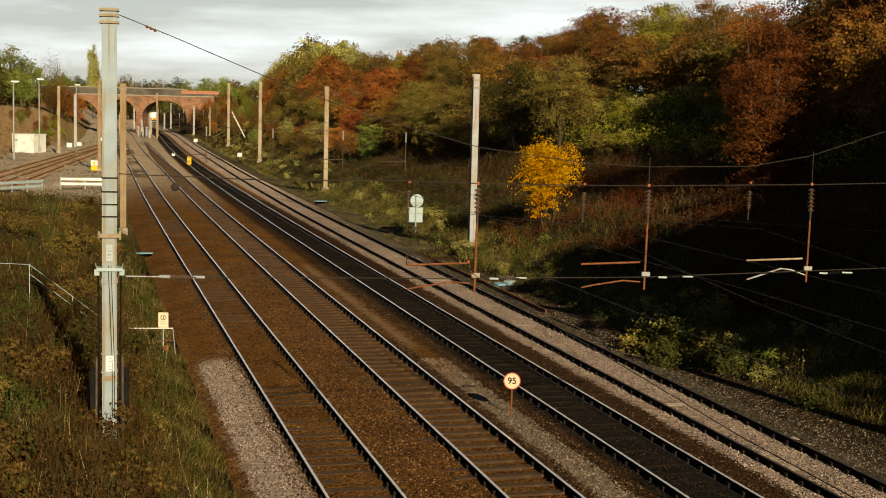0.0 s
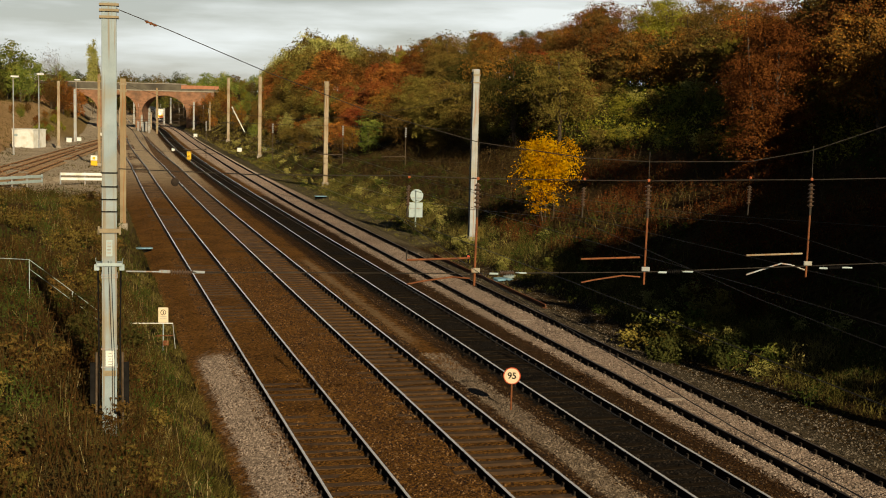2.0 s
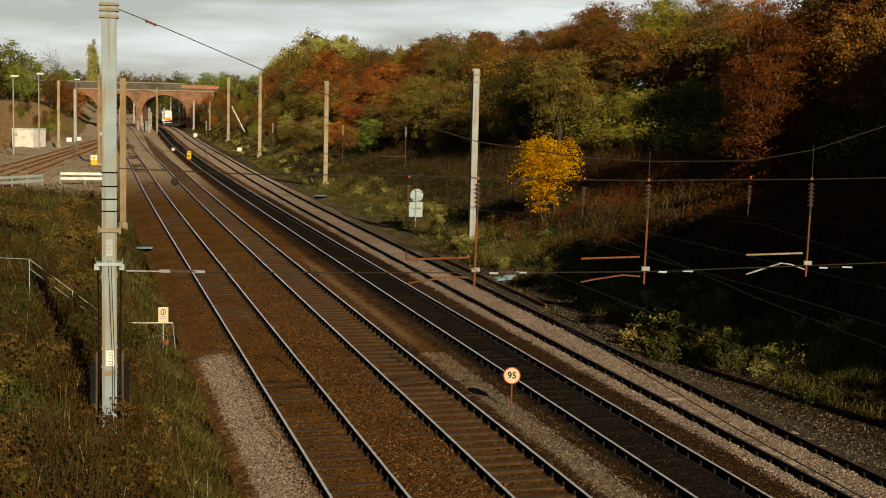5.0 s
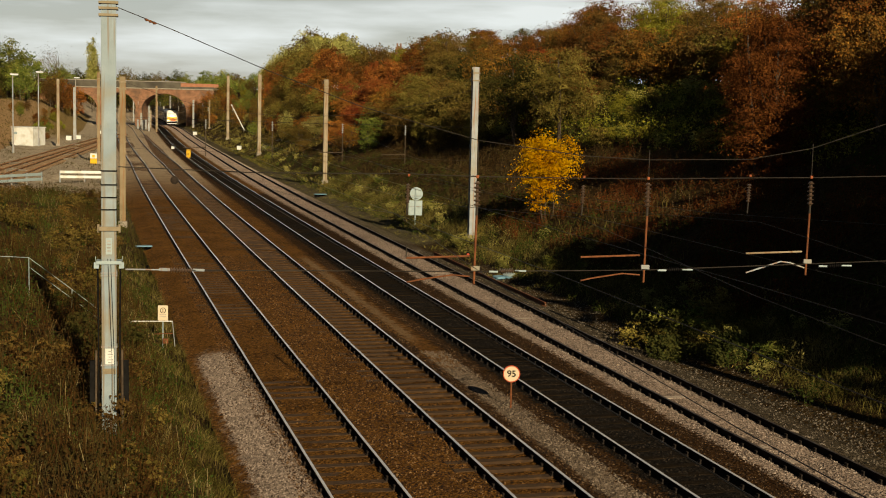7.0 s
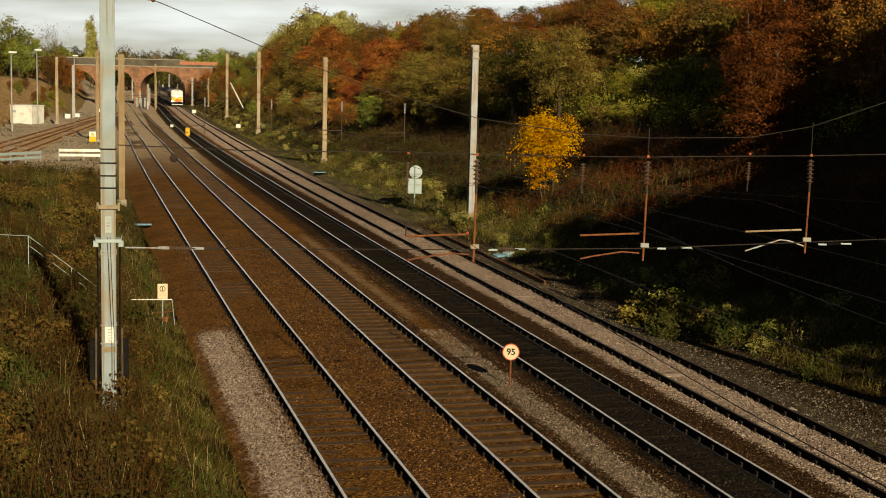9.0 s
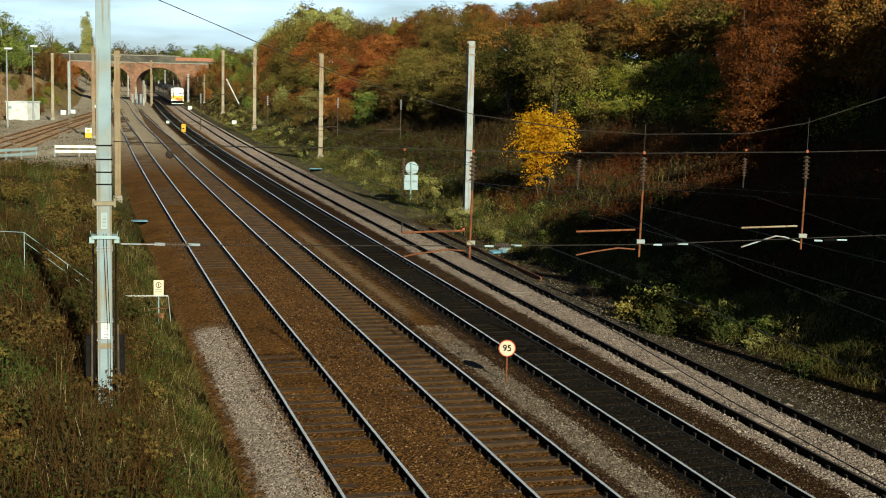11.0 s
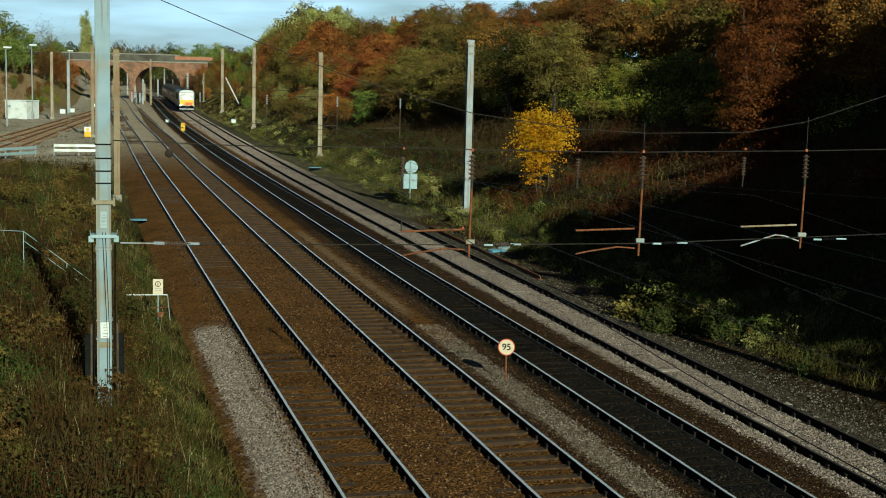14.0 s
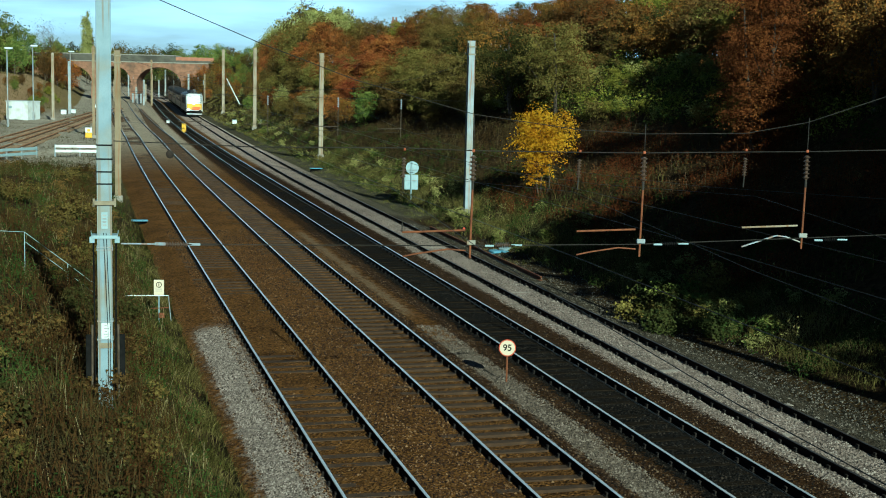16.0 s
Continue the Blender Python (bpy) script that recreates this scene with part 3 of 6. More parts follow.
M_ST_BROWN = stone_mat("brown_ballast_stone", [(0.006, 0.0025, 0.001), (0.035, 0.014, 0.004), (0.08, 0.034, 0.009), (0.14, 0.064, 0.017), (0.40, 0.24, 0.11)])
M_ST_DARK = stone_mat("dark_brown_ballast_stone", [(0.004, 0.002, 0.001), (0.022, 0.010, 0.004), (0.05, 0.025, 0.010), (0.09, 0.048, 0.020), (0.28, 0.19, 0.11)])
M_ST_PALE = stone_mat("pale_ballast_stone", [(0.055, 0.042, 0.034), (0.29, 0.235, 0.195), (0.42, 0.345, 0.295), (0.74, 0.64, 0.56)])
M_ST_TAN = stone_mat("dusty_ballast_stone", [(0.03, 0.022, 0.016), (0.15, 0.118, 0.088), (0.25, 0.20, 0.155), (0.50, 0.42, 0.34)])
M_ST_BLACK = stone_mat("black_ballast_stone", [(0.003, 0.003, 0.002), (0.008, 0.006, 0.005), (0.018, 0.014, 0.010), (0.06, 0.045, 0.032)])
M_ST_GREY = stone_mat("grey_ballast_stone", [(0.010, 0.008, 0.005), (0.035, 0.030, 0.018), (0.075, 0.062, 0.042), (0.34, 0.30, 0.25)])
for i, (n, a, b) in enumerate(((4500, -1.3, -0.85), (15000, 0.85, 2.68), (4500, 4.36, 4.85), (3500, 5.55, 5.95), (1500, -0.65, 0.65), (1200, 2.9, 4.15))):
    stones("ballast_stones", n, a, b, 22, 66, 0.020, 0.048, M_ST_DARK if a > 4.2 else M_ST_BROWN, "loose brown ballast stones among the tracks", 30 + i)
stones("ballast_stones", 15000, -2.0, -0.95, 22, 41, 0.022, 0.042, M_ST_PALE, "pale grey ballast heaped beside the rail", 2)
stones("ballast_stones", 9000, 4.8, 5.6, 22, 42, 0.022, 0.042, M_ST_TAN, "dusty ballast strip between the tracks", 3)
stones("ballast_stones", 17000, 8.85, 11.1, 24, 75, 0.022, 0.045, M_ST_PALE, "fresh pale ballast under the dull rails", 4)
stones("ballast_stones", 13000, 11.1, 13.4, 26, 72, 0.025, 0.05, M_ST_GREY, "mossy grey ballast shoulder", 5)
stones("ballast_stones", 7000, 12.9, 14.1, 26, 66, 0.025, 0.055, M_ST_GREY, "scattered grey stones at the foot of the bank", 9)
stones("ballast_stones", 4500, 8.1, 8.95, 24, 60, 0.022, 0.042, M_ST_DARK, "brown ballast between the tracks", 6)
stones("ballast_stones", 9000, 6.1, 8.15, 24, 55, 0.02, 0.045, M_ST_BLACK, "oily black ballast", 8)
stones("ballast_stones", 3500, -2.7, -1.9, 22, 60, 0.02, 0.04, M_ST_BROWN, "brown ballast at the foot of the bank", 7)


# ---- masts of the overhead line ----
def h_section(bm, w, d, h, tf=0.03, tw=0.025):
    a, b, c = w / 2, d / 2, tw / 2
    out = [(-a, -b), (a, -b), (a, -b + tf), (c, -b + tf), (c, b - tf), (a, b - tf), (a, b), (-a, b), (-a, b - tf), (-c, b - tf), (-c, -b + tf), (-a, -b + tf)]
    lo, hi = [bm.verts.new((x, y, 0)) for x, y in out], [bm.verts.new((x, y, h)) for x, y in out]
    for i in range(12):
        bm.faces.new((lo[i], lo[(i + 1) % 12], hi[(i + 1) % 12], hi[i]))
    bm.faces.new(lo[::-1]), bm.faces.new(hi)
    return bm


def far_mast(lat, y, h, w, label, material=M_STEEL_TAN, group="overhead line masts", sink=0.3):
    x, yy, z = at(lat, y)
    t = thing("catenary_mast", x, yy, z - sink, label, "mast", group, rz=heading(y))
    part("column", h_section(bmesh.new(), w, w, h + sink), material, t)
    for dz in (0.35, 0.75):
        part("head_clamp", B(0, 0, h + sink - dz, w * 1.25, w * 1.25, 0.07), M_BRACKET, t)
    part("base_sleeve", B(0, 0, sink - 0.2, w * 1.5, w * 1.5, 0.5), M_CONC, t)
    return t


far_mast(15.0, 73.3, 9.3, 0.34, "tall pale mast streaked with rust on the grassy bank", M_STEEL)
far_mast(15.0, 119.0, 9.1, 0.36, "tall tan weathered mast on the bank")
far_mast(15.2, 170.0, 10.0, 0.40, "tall tan weathered mast on the bank")
far_mast(15.6, 222.0, 10.3, 0.42, "tall tan mast with a dark foot among bushes")
far_mast(-3.15, 79.0, 8.7, 0.34, "rust-stained tan mast beside the line", M_STEEL_RUSTY)
for lat_, y_, h_, w_ in ((-4.2, 152, 10.2, 0.30), (-10.4, 201, 9.8, 0.38), (-8.9, 227, 9.0, 0.40), (4.05, 285, 5.6, 0.40), (5.5, 280, 9.9, 0.36),
                         (6.0, 300, 6.8, 0.3), (14.6, 314, 6.4, 0.4), (16.1, 280, 5.9, 0.3), (2.6, 300, 4.0, 0.4), (10.0, 362, 5.0, 0.4), (-1.9, 322, 5.2, 0.3), (2.4, 372, 6.5, 0.4), (4.5, 390, 7.0, 0.4), (-3.5, 400, 7.0, 0.4), (6.3, 420, 8.0, 0.45), (13.2, 395, 7.5, 0.45), (5.2, 318, 4.4, 0.3)):
    far_mast(lat_, y_, h_, w_, "pale steel mast of the overhead line", M_STEEL_RUSTY if y_ in (152, 280) else M_STEEL if h_ < 9.5 and w_ > 0.33 else M_STEEL_TAN)


def insulator(bm, p0, p1, r, n):
    """Sheds turned round one axis as a single skin."""
    p0, p1 = Vector(p0), Vector(p1)
    w = (p1 - p0).normalized()
    a = w.cross(Vector((0.31, 0.22, 0.92)) if abs(w.z) < 0.9 else Vector((1, 0, 0))).normalized()
    b = w.cross(a)
    prof = [(0.0, 0.4)]
    for i in range(n):
        prof += [((i + 0.2) / n, 0.45), ((i + 0.38) / n, 1.0), ((i + 0.55) / n, 0.95), ((i + 0.75) / n, 0.45)]
    prof.append((1.0, 0.4))
    rows = [[bm.verts.new(p0.lerp(p1, f) + (a * math.cos(k * math.pi / 5) + b * math.sin(k * math.pi / 5)) * r * q) for k in range(10)] for f, q in prof]
    for r0, r1 in zip(rows, rows[1:]):
        for k in range(10):
            bm.faces.new((r0[k], r0[(k + 1) % 10], r1[(k + 1) % 10], r1[k]))
    bm.faces.new(rows[0]), bm.faces.new(rows[-1])
    bmesh.ops.recalc_face_normals(bm, faces=bm.faces)
    return bm


def wire_bm(pts, r=0.011, n=5):
    bm = bmesh.new()
    pts = [Vector(p) for p in pts]
    rows = []
    for i, p in enumerate(pts):
        w = (pts[min(i + 1, len(pts) - 1)] - pts[max(i - 1, 0)]).normalized()
        a = w.cross(Vector((0.3, 0.2, 0.93))).normalized()
        b = w.cross(a)
        rows.append([bm.verts.new(p + (a * math.cos(k * 2 * math.pi / n) + b * math.sin(k * 2 * math.pi / n)) * r) for k in range(n)])
    for r0, r1 in zip(rows, rows[1:]):
        for k in range(n):
            bm.faces.new((r0[k], r0[(k + 1) % n], r1[(k + 1) % n], r1[k]))
    bm.faces.new(rows[0]), bm.faces.new(rows[-1])
    bmesh.ops.recalc_face_normals(bm, faces=bm.faces)
    return bm


def near_mast(x, y, label):
    """The big near mast with its bands, plates, brackets and cables."""
    zb = 0.9
    t = thing("catenary_mast", x, y, zb, label, "mast", "overhead line masts", rz=13.0)
    w = 0.262
    part("column", h_section(bmesh.new(), w, w, 9.33 - zb, 0.02, 0.016), M_STEEL_BLUE, t, bevel=0.003)
    for z in (9.26, 9.16, 9.04):
        part("head_clamp", B(0, 0, z - zb, w + 0.08, w + 0.06, 0.045), M_BRACKET, t, "cream clamp plate", bevel=0.004)
    for z in (6.28, 6.03, 5.80, 5.58, 4.43, 4.38, 2.73, 3.07):
        part("band", B(0, 0, z - zb, w + 0.03, w + 0.03, 0.022), M_BLACK if z > 4.5 else M_STEEL, t, "thin dark strap")
    b = bmesh.new()
    box(b, 0, 0, 5.21 - zb, w + 0.10, w + 0.08, 0.075)
    for s in (-1, 1):
        box(b, s * (w / 2 + 0.055), -0.05, 5.17 - zb, 0.04, 0.06, 0.15)
    part("bracket", b, M_BRACKET, t, "cream bracket collar", bevel=0.004)
    b = bmesh.new()
    box(b, 0, 0, 4.60 - zb, w + 0.18, w + 0.06, 0.06)
    for s in (-1, 1):
        box(b, s * (w / 2 + 0.09), -0.08, 4.52 - zb, 0.09, 0.08, 0.11)
        rod(b, (s * (w / 2 + 0.09), -0.08, 4.58 - zb), (s * (w / 2 + 0.11), -0.06, 4.74 - zb), 0.006)
    part("bracket", b, M_SIGNBACK, t, "pale bracket with two ears", bevel=0.004)
    part("plate", B(0, -w / 2 - 0.008, 4.78 - zb, 0.11, 0.012, 0.30), M_SIGNBACK, t, "grey label plate")
    for i in range(4):
        part("text_bar", B(0, -w / 2 - 0.017, 4.83 - zb + i * 0.06, 0.07, 0.004, 0.03), M_INS_GREY, t, "grey illegible writing")
    part("number_plate", B(0.01, -w / 2 - 0.010, 2.76 - zb, 0.155, 0.014, 0.29), M_WHITE, t, "white plate")
    for i, bw in enumerate((0.06, 0.10, 0.04, 0.09, 0.05)):
        part("text_bar", B(0.01 + 0.01 * (i % 2), -w / 2 - 0.019, 2.785 - zb + i * 0.052, bw, 0.003, 0.016), M_INS_GREY, t, "grey illegible writing")
    part("yellow_sleeve", B(0, -w / 2 - 0.006, 2.58 - zb, w * 0.9, 0.012, 0.10), M_BRACKET, t, "yellowed paint patch")
    for k, (a, b_, c) in enumerate(((-0.02, 0.015, 0.05), (0.03, 0.06, 0.09))):
        pts_ = [(a, -w / 2 - 0.014, 4.7 - zb), (b_, -w / 2 - 0.016, 3.8 - zb), (c, -w / 2 - 0.014, 2.9 - zb), (c, -w / 2 - 0.012, 1.9 - zb)]
        part("cable", wire_bm(pts_, 0.006), M_BLACK, t)
    for s in (-1, 1):
        part("cable", wire_bm([(s * (w / 2 + 0.07), 0, 4.5 - zb), (s * (w / 2 + 0.06), -0.02, 3.4 - zb), (s * (w / 2 + 0.05), 0, 1.2 - zb)], 0.016), M_BLACK, t)
        part("conduit", R((s * (w / 2 + 0.10), -0.03, 3.0 - zb), (s * (w / 2 + 0.11), -0.03, 0.9 - zb), 0.02), M_BARK, t)
    # narrow black boards on both sides of the mast's foot
    for s in (-1, 1):
        part("foot_plate", B(s * (w / 2 + 0.17), 0.05, 2.0 - zb, 0.10, 0.08, 0.80), M_BLACK, t, "narrow black upright board", bevel=0.01)
    part("foundation", B(0, 0, -0.5, 0.8, 0.8, 0.75), M_CONC, t, "concrete foundation block", bevel=0.02)
    return t


MAST_L = (-6.06, 24.5)
near_mast(*MAST_L, "tall grey steel mast with straps and plates on the weedy bank")
MAST_R = (12.9, 29.4)
t = thing("catenary_mast", MAST_R[0], MAST_R[1], 0.0, "tall grey steel mast at the far side of the line", "mast", "overhead line masts", rz=13)
part("column", h_section(bmesh.new(), 0.262, 0.262, 9.4, 0.02, 0.016), M_STEEL, t)


def span_y(x):
    return MAST_L[1] + (x - MAST_L[0]) * (MAST_R[1] - MAST_L[1]) / (MAST_R[0] - MAST_L[0])


# ---- near headspan ----
head = thing("headspan", 0, 0, 0, "span of cross wires with rusty drop tubes and insulators", "overhead line")
part("cross_wire", wire_bm([(x, span_y(x), z) for x, z in ((-5.94, 9.22), (-5.0, 8.86), (-3.36, 8.19), (-1.6, 7.55), (0.65, 6.95), (2.75, 6.68), (4.11, 6.62), (6.23, 6.66), (7.56, 6.90), (10.0, 7.7), (12.8, 9.0))], 0.008),
     M_WIRE, head)
part("cross_wire", wire_bm([(x, span_y(x), z) for x, z in ((-5.9, 6.36), (-3.5, 6.28), (-0.67, 6.29), (0.65, 6.25), (2.77, 6.24), (4.1, 6.24), (6.25, 6.28), (7.59, 6.30), (12.8, 6.45))], 0.010), M_WIRE, head)
part("cross_wire", wire_bm([(x, span_y(x), z) for x, z in ((-5.8, 4.49), (-4.4, 4.46), (0.6, 4.40), (4.05, 4.40), (7.5, 4.50), (12.8, 4.66))], 0.010), M_WIRE, head)
part("turnbuckle", R((-5.78, span_y(-5.78), 4.49), (-5.15, span_y(-5.15), 4.475), 0.014), M_STEEL, head, "galvanised rod with clamps")
part("clamp", B(-5.1, span_y(-5.1), 4.45, 0.20, 0.05, 0.06), M_STEEL, head, bevel=0.01)
part("insulator", insulator(bmesh.new(), (-5.0, span_y(-5), 4.47), (-4.62, span_y(-4.62), 4.46), 0.055, 8), M_INS, head)
part("clamp", B(-4.50, span_y(-4.5), 4.44, 0.22, 0.04, 0.05), M_STEEL, head, bevel=0.01)
part("strain_insulator", insulator(bmesh.new(), (-5.45, span_y(-5.45), 9.02), (-5.25, span_y(-5.25), 8.94), 0.03, 3), M_RUST, head)
part("strain_insulator", insulator(bmesh.new(), (-4.89, span_y(-4.93) - 0.2, 6.14), (-4.97, span_y(-4.93) + 0.2, 6.115), 0.078, 4), M_CHAIR, head, "dark disc insulator")
for i, (xt, xw, zt, grey) in enumerate(((0.65, -0.67, 0.0, 0), (4.09, 2.77, 0.0, 0), (7.59, 6.25, 0.06, 1))):
    y0, y1 = span_y(xt), span_y(xw)
    part("dropper", R((xt, y0, 6.27 + zt), (xt, y0, 6.64 + i * 0.18 + (0.30 if i == 0 else 0)), 0.008), M_WIRE, head)
    part("clamp", B(xt, y0, 6.22 + zt, 0.055, 0.05, 0.06), M_ORANGE, head, "orange clamp", bevel=0.01)
    part("insulator", insulator(bmesh.new(), (xt, y0, 6.16 + zt), (xt, y0, 5.66 + zt), 0.068, 6), M_INS, head)
    part("cap", R((xt, y0, 5.66 + zt), (xt, y0, 5.50 + zt), 0.026), M_WIRE, head)
    part("drop_tube", R((xt, y0, 5.55 + zt), (xt - 0.02, y0, 4.15 + zt * 2), 0.023), M_RUST, head)
    part("clamp", B(xt, y0 - 0.02, 4.42 + zt * 1.6, 0.17, 0.08, 0.09), M_STEEL, head, bevel=0.012)
    # in-line insulator beside the tube on the lower cross wire
    x2 = xt + 0.30
    part("clamp", B(x2 + 0.06, span_y(x2), 4.375 + zt, 0.18, 0.03, 0.04), M_SIGNBACK, head, bevel=0.01)
    part("insulator", insulator(bmesh.new(), (x2 + 0.18, span_y(x2 + 0.18), 4.40 + zt), (x2 + 0.46, span_y(x2 + 0.46), 4.41 + zt), 0.055, 6), M_BLACK if i else M_INS, head)
    part("clamp", B(x2 + 0.60, span_y(x2 + 0.6), 4.385 + zt, 0.22, 0.03, 0.035), M_SIGNBACK, head, bevel=0.01)
    # registration arms
    zu = 4.70 + zt
    part("arm", R((xt - 0.12, y0, zu), (xw - 0.02, y1, zu - 0.03), 0.021), M_RUST if i < 2 else M_STEEL_TAN, head, "tubular registration arm")
    if i == 0:
        part("arm_end", R((xw - 0.02, y1, zu - 0.03), (xw - 0.02, y1, zu + 0.22), 0.012), M_WIRE, head)
    part("steady_arm", wire_bm([(xt - 0.1, y0, 4.30 + zt), (xt - 0.45, y0, 4.32 + zt), (xw + 0.25, y1, 4.26 + zt), (xw, y1, 4.20 + zt)] if i < 2 else
                               [(xt - 0.05, y0, 4.36 + zt), (xt - 0.35, y0, 4.52), (xt - 0.55, y0, 4.54), (xw, y1, 4.33)], 0.018), M_RUST if i < 2 else M_STEEL, head, "bent steady arm")
    # insulator that carries the upper wire over the track
    part("clamp", B(xw, y1, 6.24 + zt, 0.045, 0.04, 0.05), M_ORANGE, head, "orange clamp", bevel=0.01)
    part("insulator", insulator(bmesh.new(), (xw - 0.01, y1, 6.10 + zt), (xw - 0.02, y1, 5.72 + zt), 0.045, 7), M_INS, head)
    part("cap", R((xw - 0.02, y1, 5.72 + zt), (xw - 0.03, y1, 5.50 + zt), 0.016), M_WIRE, head)

# ---- wires along the tracks ----
SUPPORTS = (-16.0, 26.5, 76.0, 122.0, 173.0, 225.0, 285.0, 345.0, 410.0)


def along_wire(lat, zs, sag, r):
    pts_ = []
    for a, b in zip(SUPPORTS, SUPPORTS[1:]):
        for k in range(6):
            f = k / 6
            y = a + (b - a) * f
            pts_.append((float(line_x(spread(lat, y), y)), y, zs - sag * 4 * f * (1 - f)))
    return wire_bm(pts_, r)


for o, off in ((TRACKS[0], 0.5), (TRACKS[1], 0.45), (TRACKS[2], 0.30), (TRACKS[3], -0.2)):
    cw = thing("catenary", 0, 0, 0, "thin contact wire and catenary wire over the track", "overhead line", "overhead wires")
    part("contact_wire", along_wire(o + off, 4.22, 0.06, 0.009), M_WIRE, cw)
    part("catenary_wire", along_wire(o + off, 5.48, 0.85, 0.006), M_WIRE, cw)

# far headspans
for a, b, ya, yb in ((-3.15, 15.0, 79.0, 73.3), (-4.2, 15.2, 152.0, 170.0), (-8.9, 15.6, 227.0, 222.0)):
    ymid = (ya + yb) / 2
    h2 = thing("headspan", 0, 0, 0, "distant span of cross wires over the tracks", "overhead line")
    xa, xb = float(line_x(a, ya)), float(line_x(b, yb))
    for zz in (6.3, 4.5):
        part("cross_wire", wire_bm([(xa, ya, zz), ((xa + xb) / 2, ymid, zz - 0.05), (xb, yb, zz)], 0.009, 4), M_WIRE, h2)
    part("cross_wire", wire_bm([(xa + (xb - xa) * f, ya + (yb - ya) * f, 6.55 + 1.8 * (2 * f - 1) ** 2) for f in (0, 0.15, 0.3, 0.5, 0.7, 0.85, 1)], 0.010, 4), M_WIRE, h2)
    for o in TRACKS:
        f = (o + 1.4 - a) / (b - a)
        x, ym = xa + (xb - xa) * f, ya + (yb - ya) * f
        part("insulator", insulator(bmesh.new(), (x, ym, 6.3), (x, ym, 5.75), 0.06, 5), M_INS_GREY, h2)
        part("drop_tube", R((x, ym, 5.8), (x, ym, 4.2), 0.022, n=6), M_BARK, h2)
        part("arm", R((x, ym, 4.7), (x - 1.3, ym, 4.66), 0.02, n=6), M_BARK, h2)


# ---- signs and lineside things ----
def disc(bm, x, y, z, r, t, n=28):
    bmesh.ops.create_cone(bm, cap_ends=True, segments=n, radius1=r, radius2=r, depth=t,
                          matrix=Matrix.Translation((x, y, z)) @ Matrix.Rotation(radians(90), 4, "X"))
    return bm


def text_part(text, size, x, y, z, material, parent, label=""):
    c = bpy.data.curves.new("text", "FONT")
    c.body, c.size, c.align_x, c.align_y, c.extrude, c.offset = text, size, "CENTER", "CENTER", 0.002, size * 0.018
    tmp = bpy.data.objects.new("text", c)
    scene.collection.objects.link(tmp)
    bpy.context.view_layer.update()
    me = bpy.data.meshes.new_from_object(tmp.evaluated_get(bpy.context.evaluated_depsgraph_get()))
    bpy.data.objects.remove(tmp)
    me.materials.clear()
    me.materials.append(material)
    ob = new("numerals", me)
    ob.parent, ob.matrix_basis = parent, pose(x, y, z, 90, 0, 0)
    if label:
        ob["label"] = label
    return ob


s = thing("speed_sign", 1.86, 34.31, -0.22, "round cream speed sign with red rim on a rusty post", "sign", rz=-3)
part("post", R((0, 0.03, 0), (0, 0.03, 1.1), 0.025), M_RUST, s)
part("plate", disc(bmesh.new(), 0, 0, 0.975, 0.222, 0.012), M_RED, s, "red rim")
part("face", disc(bmesh.new(), 0, -0.009, 0.975, 0.196, 0.008), M_CREAM, s, "cream face")
text_part("95", 0.235, 0, -0.015, 0.975, M_BLACK, s, "dark numerals")
part("foot", B(0, 0.03, -0.1, 0.2, 0.2, 0.14), M_CONC, s)

s = thing("warning_sign", -8.35, 40.3, 0.62, "small cream warning plate above a low tubular rail", "sign", rz=9)
part("plate", B(0, 0, 0.29, 0.30, 0.015, 0.46), M_CREAM, s, "cream plate", bevel=0.01)
part("symbol", disc(bmesh.new(), 0, -0.012, 0.60, 0.085, 0.006), M_BLACK, s, "black circle")
part("symbol", disc(bmesh.new(), 0, -0.017, 0.60, 0.066, 0.006), M_CREAM, s)
part("symbol", B(0, -0.022, 0.55, 0.022, 0.004, 0.10, m=pose(0, 0, 0, 0, 0, 0)), M_BLACK, s)
for i in range(2):
    part("text_bar", B(0, -0.011, 0.40 + i * 0.06, 0.2, 0.004, 0.018), M_INS_GREY, s, "illegible writing")
part("rail", R((-1.0, 0, 0.27), (0.28, 0, 0.27), 0.015), M_WHITE, s, "white tube")
part("post", R((0.28, 0, 0.27), (0.36, -0.05, -0.5), 0.012), M_STEEL, s)
part("post", R((-0.95, 0, 0.27), (-0.95, 0, -0.6), 0.02), M_SIGNBACK, s)
part("post", R((0, 0.02, 0.30), (0, 0.02, -0.6), 0.02), M_SIGNBACK, s)
part("rail", R((-0.25, 0, -0.12), (0.30, 0, -0.10), 0.014), M_RUST, s)
part("marker", B(0.08, -0.04, -0.40, 0.16, 0.05, 0.15), M_RUST, s, "faded red marker")

x, y, z = at(14.4, 83.3)
s = thing("sign_back", x, y, z, "round and square sign plates seen from behind, on one post", "sign", rz=6)
part("post", R((0, -0.03, -0.2), (0, -0.03, 2.35), 0.045), M_SIGNBACK, s)
part("plate", disc(bmesh.new(), 0.05, 0.02, 2.0, 0.40, 0.02), M_SIGNBACK, s, "round plate")
part("plate", B(0, 0.02, 0.66, 0.86, 0.02, 0.92), M_SIGNBACK, s, "square plate", bevel=0.02)
for zz in (1.85, 1.2):
    part("strap", B(0.02, -0.04, zz, 0.7, 0.03, 0.04), M_STEEL, s)

